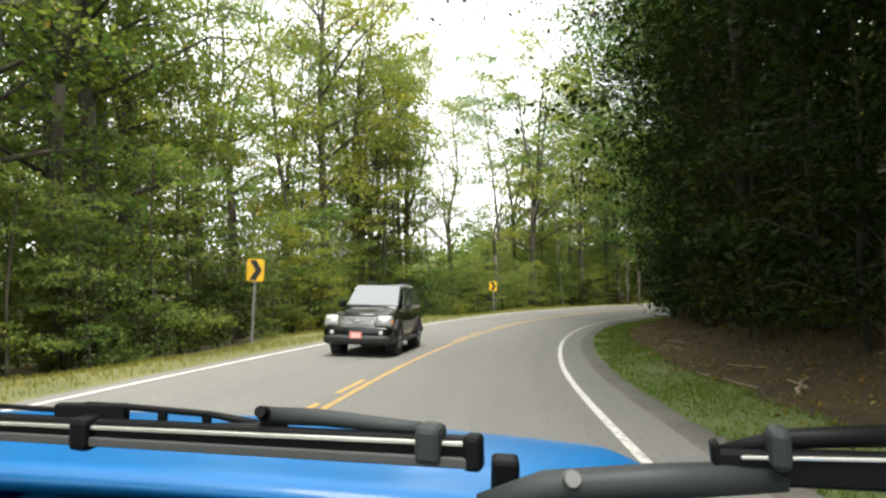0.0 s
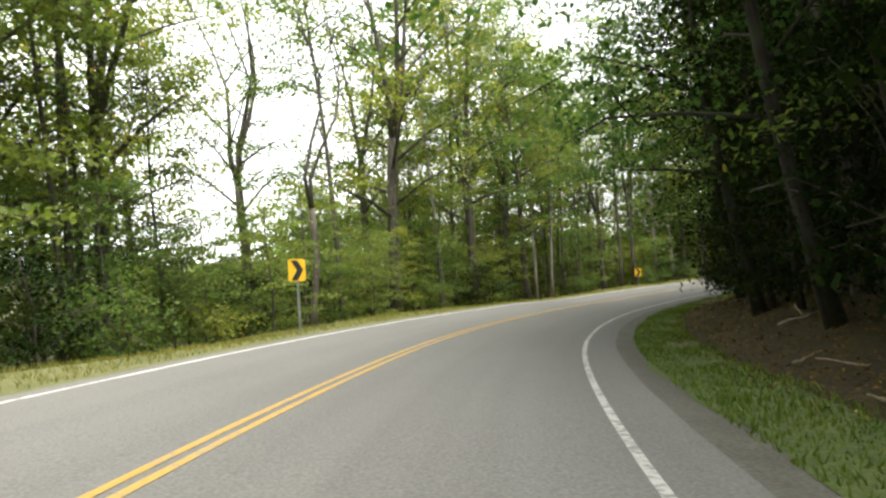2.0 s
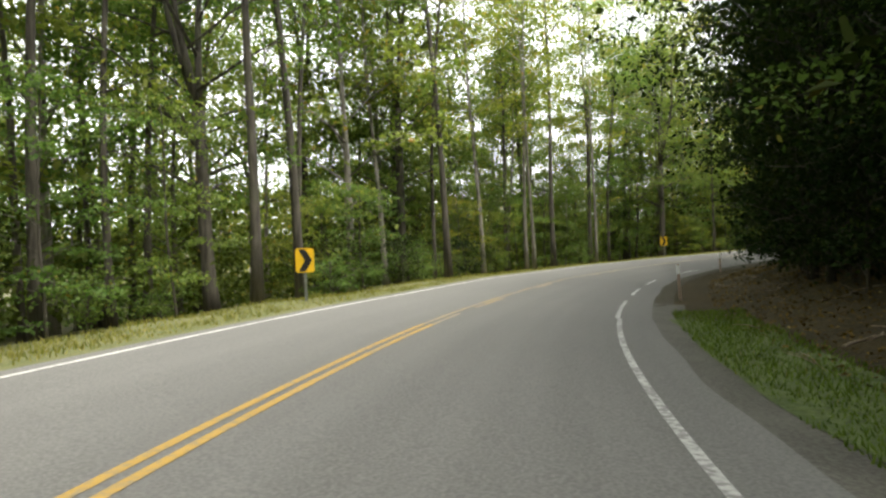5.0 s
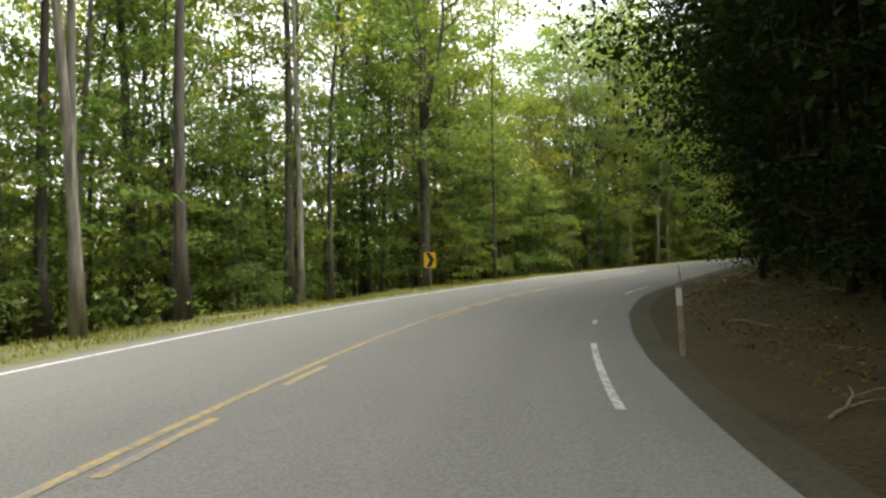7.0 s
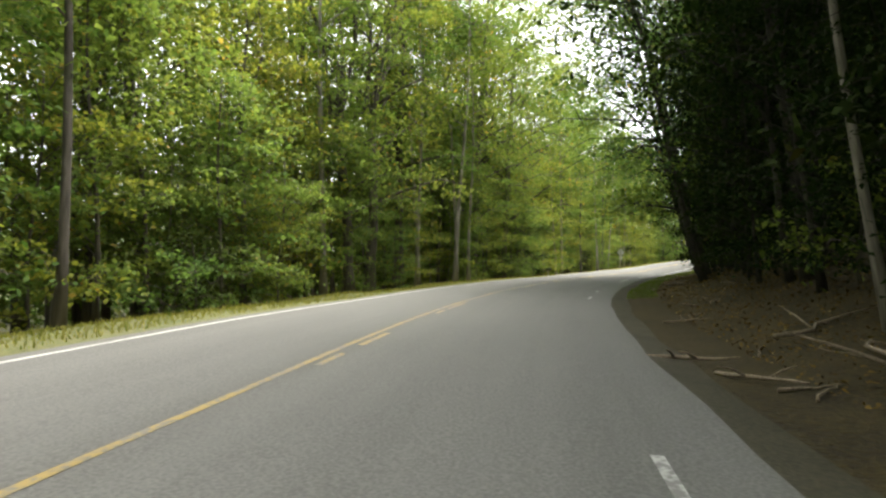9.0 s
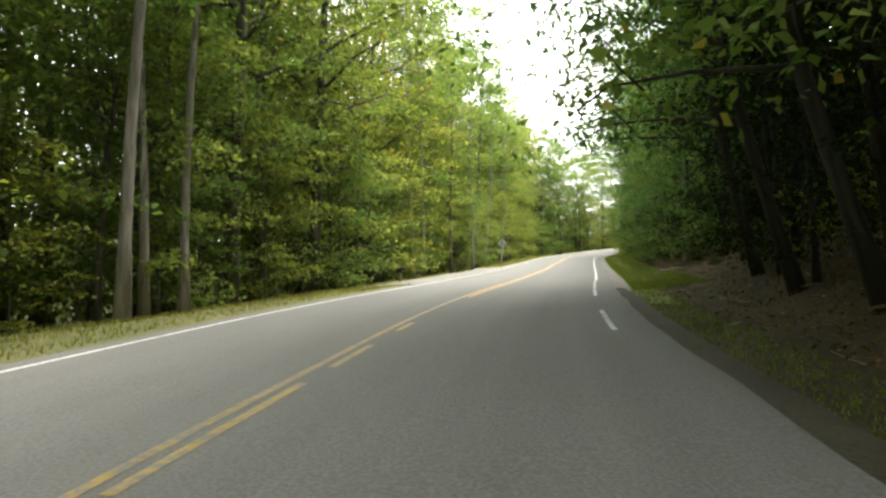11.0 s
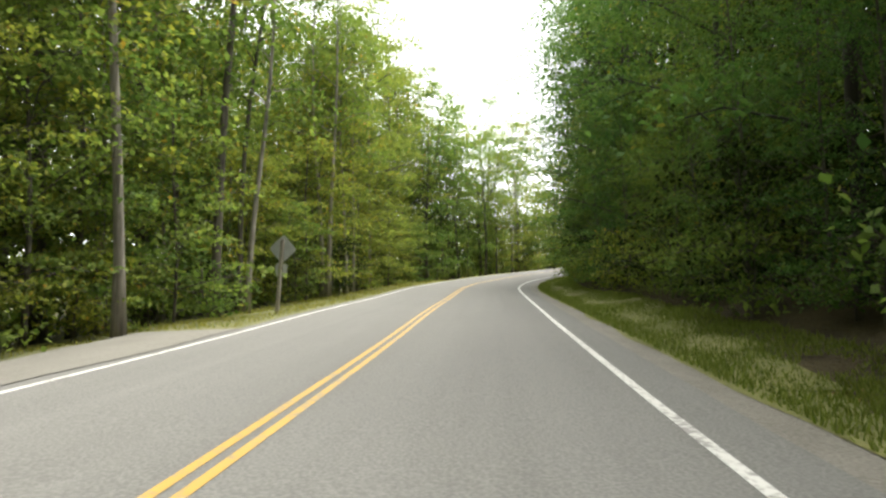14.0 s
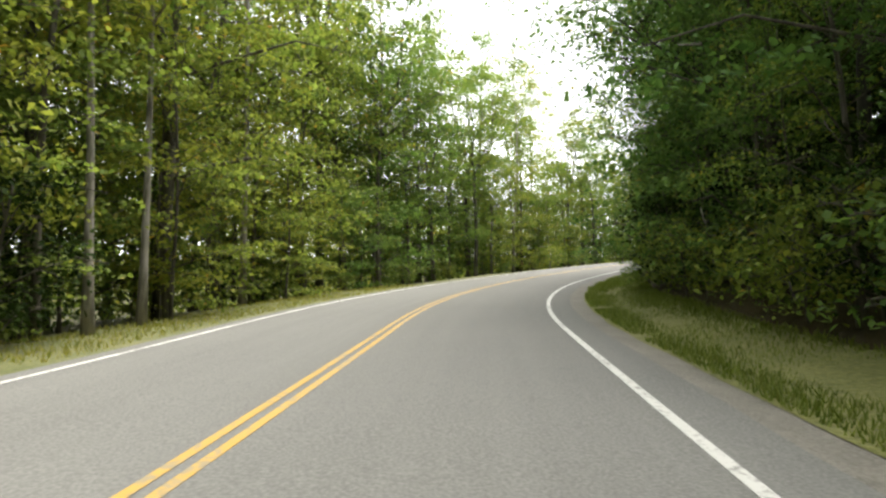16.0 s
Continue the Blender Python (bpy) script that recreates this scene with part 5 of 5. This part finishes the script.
def blue_car():
    """The camera's own car, held at the start of the road; its own y points along the bonnet."""
    root = new("blue_car")
    root.matrix_basis = pose(0, 0, 0.004, 91.14, 1.42, 3.83) @ pose(0, 0, 0, 91.73, -1.41, 3.93).inverted()
    tagged(root, "blue car with black wipers standing on the road, built without windscreen and roof", "car")
    mid, half = -0.45, 0.80
    xs, ys = np.linspace(mid - half, mid + half, 33), np.linspace(0.765, 2.05, 28)
    verts, faces = [], []
    for y in ys:
        for x in xs:
            edge = max(0.0, abs(x - mid) / half - 0.86) / 0.14
            z = -(0.29 + 0.042 * ((x + 0.55) / 0.9) ** 2) - 0.35 * max(0.0, y - 0.95) ** 2 - 0.05 * edge**2 - 0.10 * max(0.0, (y - 1.9) / 0.15) ** 2
            z += 0.012 * math.exp(-((y - 0.80) / 0.02) ** 2) * (abs(x - mid) < half * 0.9)
            verts.append((x, y, z))
    n = len(xs)
    for j in range(len(ys) - 1):
        for i in range(n - 1):
            a = j * n + i
            faces.append((a, a + 1, a + n + 1, a + n))
    me = mesh_from("bonnet", verts, faces, BLUE, True)
    bonnet = part("bonnet", me, root, "glossy blue bonnet mirroring the sky")
    bonnet.modifiers.new("thickness", "SOLIDIFY").thickness = 0.02
    low = -EYE_HEIGHT
    # front end, tub and wheels are unseen, added to complete the car
    part("front_body", bm_mesh("front_body", boxes((mid - half + 0.02, mid + half - 0.02, 0.66, 2.02, low + 0.28, -0.62), bevel=0.05, seg=2), BLUE), root)
    part("tub", bm_mesh("tub", boxes((mid - 0.79, mid - 0.72, -2.0, 0.62, low + 0.28, -0.36), (mid + 0.72, mid + 0.79, -2.0, 0.62, low + 0.28, -0.36), (mid - 0.79, mid + 0.79, -2.06, -1.99, low + 0.28, -0.36), (mid - 0.76, mid + 0.76, -2.0, 0.66, low + 0.26, low + 0.32), bevel=0.015), BLUE), root)
    for sx in (-1, 1):
        part("wing", bm_mesh("wing", boxes((mid + sx * (half - 0.02) - 0.03, mid + sx * (half - 0.02) + 0.03, 0.63, 2.0, low + 0.34, -0.56 if sx < 0 else -0.62), bevel=0.025, seg=2), BLUE), root)
        for y in (1.55, -1.35):
            holder = wheel(root, 0, 0, 0.33)
            holder.matrix_basis = Matrix.Translation((mid + sx * 0.74, y, low - 0.075 * y)) @ Euler((0, 0, 0 if sx > 0 else math.pi)).to_matrix().to_4x4()
        part("headlamp", bm_mesh("headlamp", boxes((mid + sx * 0.55 - 0.11, mid + sx * 0.55 + 0.11, 2.0, 2.06, -0.80, -0.66), bevel=0.02), LAMP), root)
    part("front_bumper", bm_mesh("front_bumper", boxes((mid - 0.8, mid + 0.8, 1.98, 2.12, low + 0.28, low + 0.46), bevel=0.03, seg=2), WIPER_BLACK), root)
    part("cowl", bm_mesh("cowl", boxes((mid - 0.74, mid + 0.74, 0.50, 0.762, -0.42, -0.312), bevel=0.01), WIPER_BLACK), root, "black scuttle below the windscreen")
    part("dashboard", bm_mesh("dashboard", boxes((mid - 0.70, mid + 0.70, 0.18, 0.49, -0.60, -0.25), bevel=0.03, seg=2), DASH), root, "grey grained dashboard")
    part("washer_jet", bm_mesh("washer_jet", boxes((0.014, 0.050, 0.79, 0.83, -0.315, -0.248), bevel=0.006, seg=2), WIPER_BLACK), root, "black washer jet")
    # long wiper
    w = slab("wiper_blade", WIPER_BLACK, root, (-0.70, 0.734, -0.213), (0.0, 0.60, -0.180), 0.016, 0.026, "black wiper blade")
    slab("steel_strip", BRIGHT, w, (-0.70, 0.722, -0.209), (-0.012, 0.591, -0.172), 0.004, 0.0045, "bright steel strip")
    slab("rubber_lip", RUBBER, w, (-0.70, 0.722, -0.2235), (-0.012, 0.589, -0.1895), 0.006, 0.010, "grey rubber lip")
    slab("end_cap", WIPER_BLACK, w, (-0.016, 0.598, -0.181), (0.002, 0.594, -0.180), 0.022, 0.034)
    for x, y, z in ((-0.452, 0.684, -0.203), (-0.049, 0.606, -0.176)):
        slab("clip", WIPER_BLACK if x < -0.2 else WIPER_GREY, w, (x - 0.013, y, z), (x + 0.013, y - 0.006, z), 0.03, 0.038)
    arm = rod("wiper_arm", WIPER_GREY, root, [(-0.236, 0.66, -0.170), (-0.17, 0.645, -0.166), (-0.10, 0.63, -0.167), (-0.045, 0.612, -0.165)], [0.010, 0.0095, 0.008, 0.006], "weathered grey wiper arm")
    rod("yoke", WIPER_BLACK, arm, [(-0.66, 0.735, -0.190), (-0.50, 0.70, -0.184), (-0.46, 0.695, -0.175), (-0.40, 0.687, -0.174), (-0.30, 0.67, -0.174), (-0.21, 0.655, -0.183)], [0.003, 0.0035, 0.004, 0.004, 0.004, 0.005], "black yoke", 6)
    slab("yoke_block", WIPER_BLACK, arm, (-0.502, 0.70, -0.186), (-0.410, 0.69, -0.181), 0.012, 0.021)
    rod("yoke_bar", WIPER_GREY, arm, [(-0.45, 0.69, -0.198), (-0.33, 0.672, -0.191), (-0.24, 0.658, -0.181)], [0.004, 0.0045, 0.005], "", 6)
    for x, y in ((-0.362, 0.681), (-0.306, 0.672)):
        slab("yoke_web", WIPER_BLACK, arm, (x - 0.005, y, -0.181), (x + 0.005, y - 0.002, -0.181), 0.006, 0.015)
    bm = bmesh.new()
    bmesh.ops.create_cone(bm, cap_ends=True, segments=20, radius1=0.008, radius2=0.006, depth=0.012, matrix=Matrix.Translation((-0.234, 0.644, -0.163)) @ Euler((radians(70), 0, 0)).to_matrix().to_4x4())
    part("pivot", bm_mesh("pivot", bm, WIPER_BLACK), arm, "dark pivot pin")
    # short wiper
    w = slab("wiper_blade", WIPER_BLACK, root, (0.206, 0.562, -0.172), (0.40, 0.512, -0.156), 0.018, 0.030, "black wiper blade")
    slab("steel_strip", BRIGHT, w, (0.222, 0.546, -0.160), (0.40, 0.502, -0.142), 0.004, 0.003, "bright steel strip")
    slab("clip", WIPER_GREY, w, (0.243, 0.545, -0.150), (0.260, 0.541, -0.149), 0.03, 0.036, "grey clip")
    slab("hook", WIPER_BLACK, w, (0.203, 0.562, -0.170), (0.211, 0.560, -0.169), 0.02, 0.040)
    arm = rod("wiper_arm", WIPER_GREY, root, [(0.0, 0.575, -0.222), (0.06, 0.568, -0.202), (0.15, 0.562, -0.190), (0.26, 0.552, -0.176)], [0.010, 0.017, 0.017, 0.014], "weathered grey wiper arm")
    rod("upper_arm", WIPER_BLACK, arm, [(0.212, 0.565, -0.160), (0.26, 0.558, -0.146), (0.40, 0.53, -0.128)], [0.005, 0.009, 0.010])
    bm = bmesh.new()
    bmesh.ops.create_cone(bm, cap_ends=True, segments=16, radius1=0.0085, radius2=0.007, depth=0.014, matrix=Matrix.Translation((0.08, 0.548, -0.186)) @ Euler((radians(70), 0, 0)).to_matrix().to_4x4())
    part("bolt", bm_mesh("bolt", bm, STEEL), arm, "steel bolt")
    return root


blue_car()


# ---- from the plan's units to metres
for ob in list(scene.objects):
    if ob.parent is None and ob.type in ("MESH", "EMPTY"):
        ob.matrix_basis = Matrix.Scale(UNIT, 4) @ ob.matrix_basis
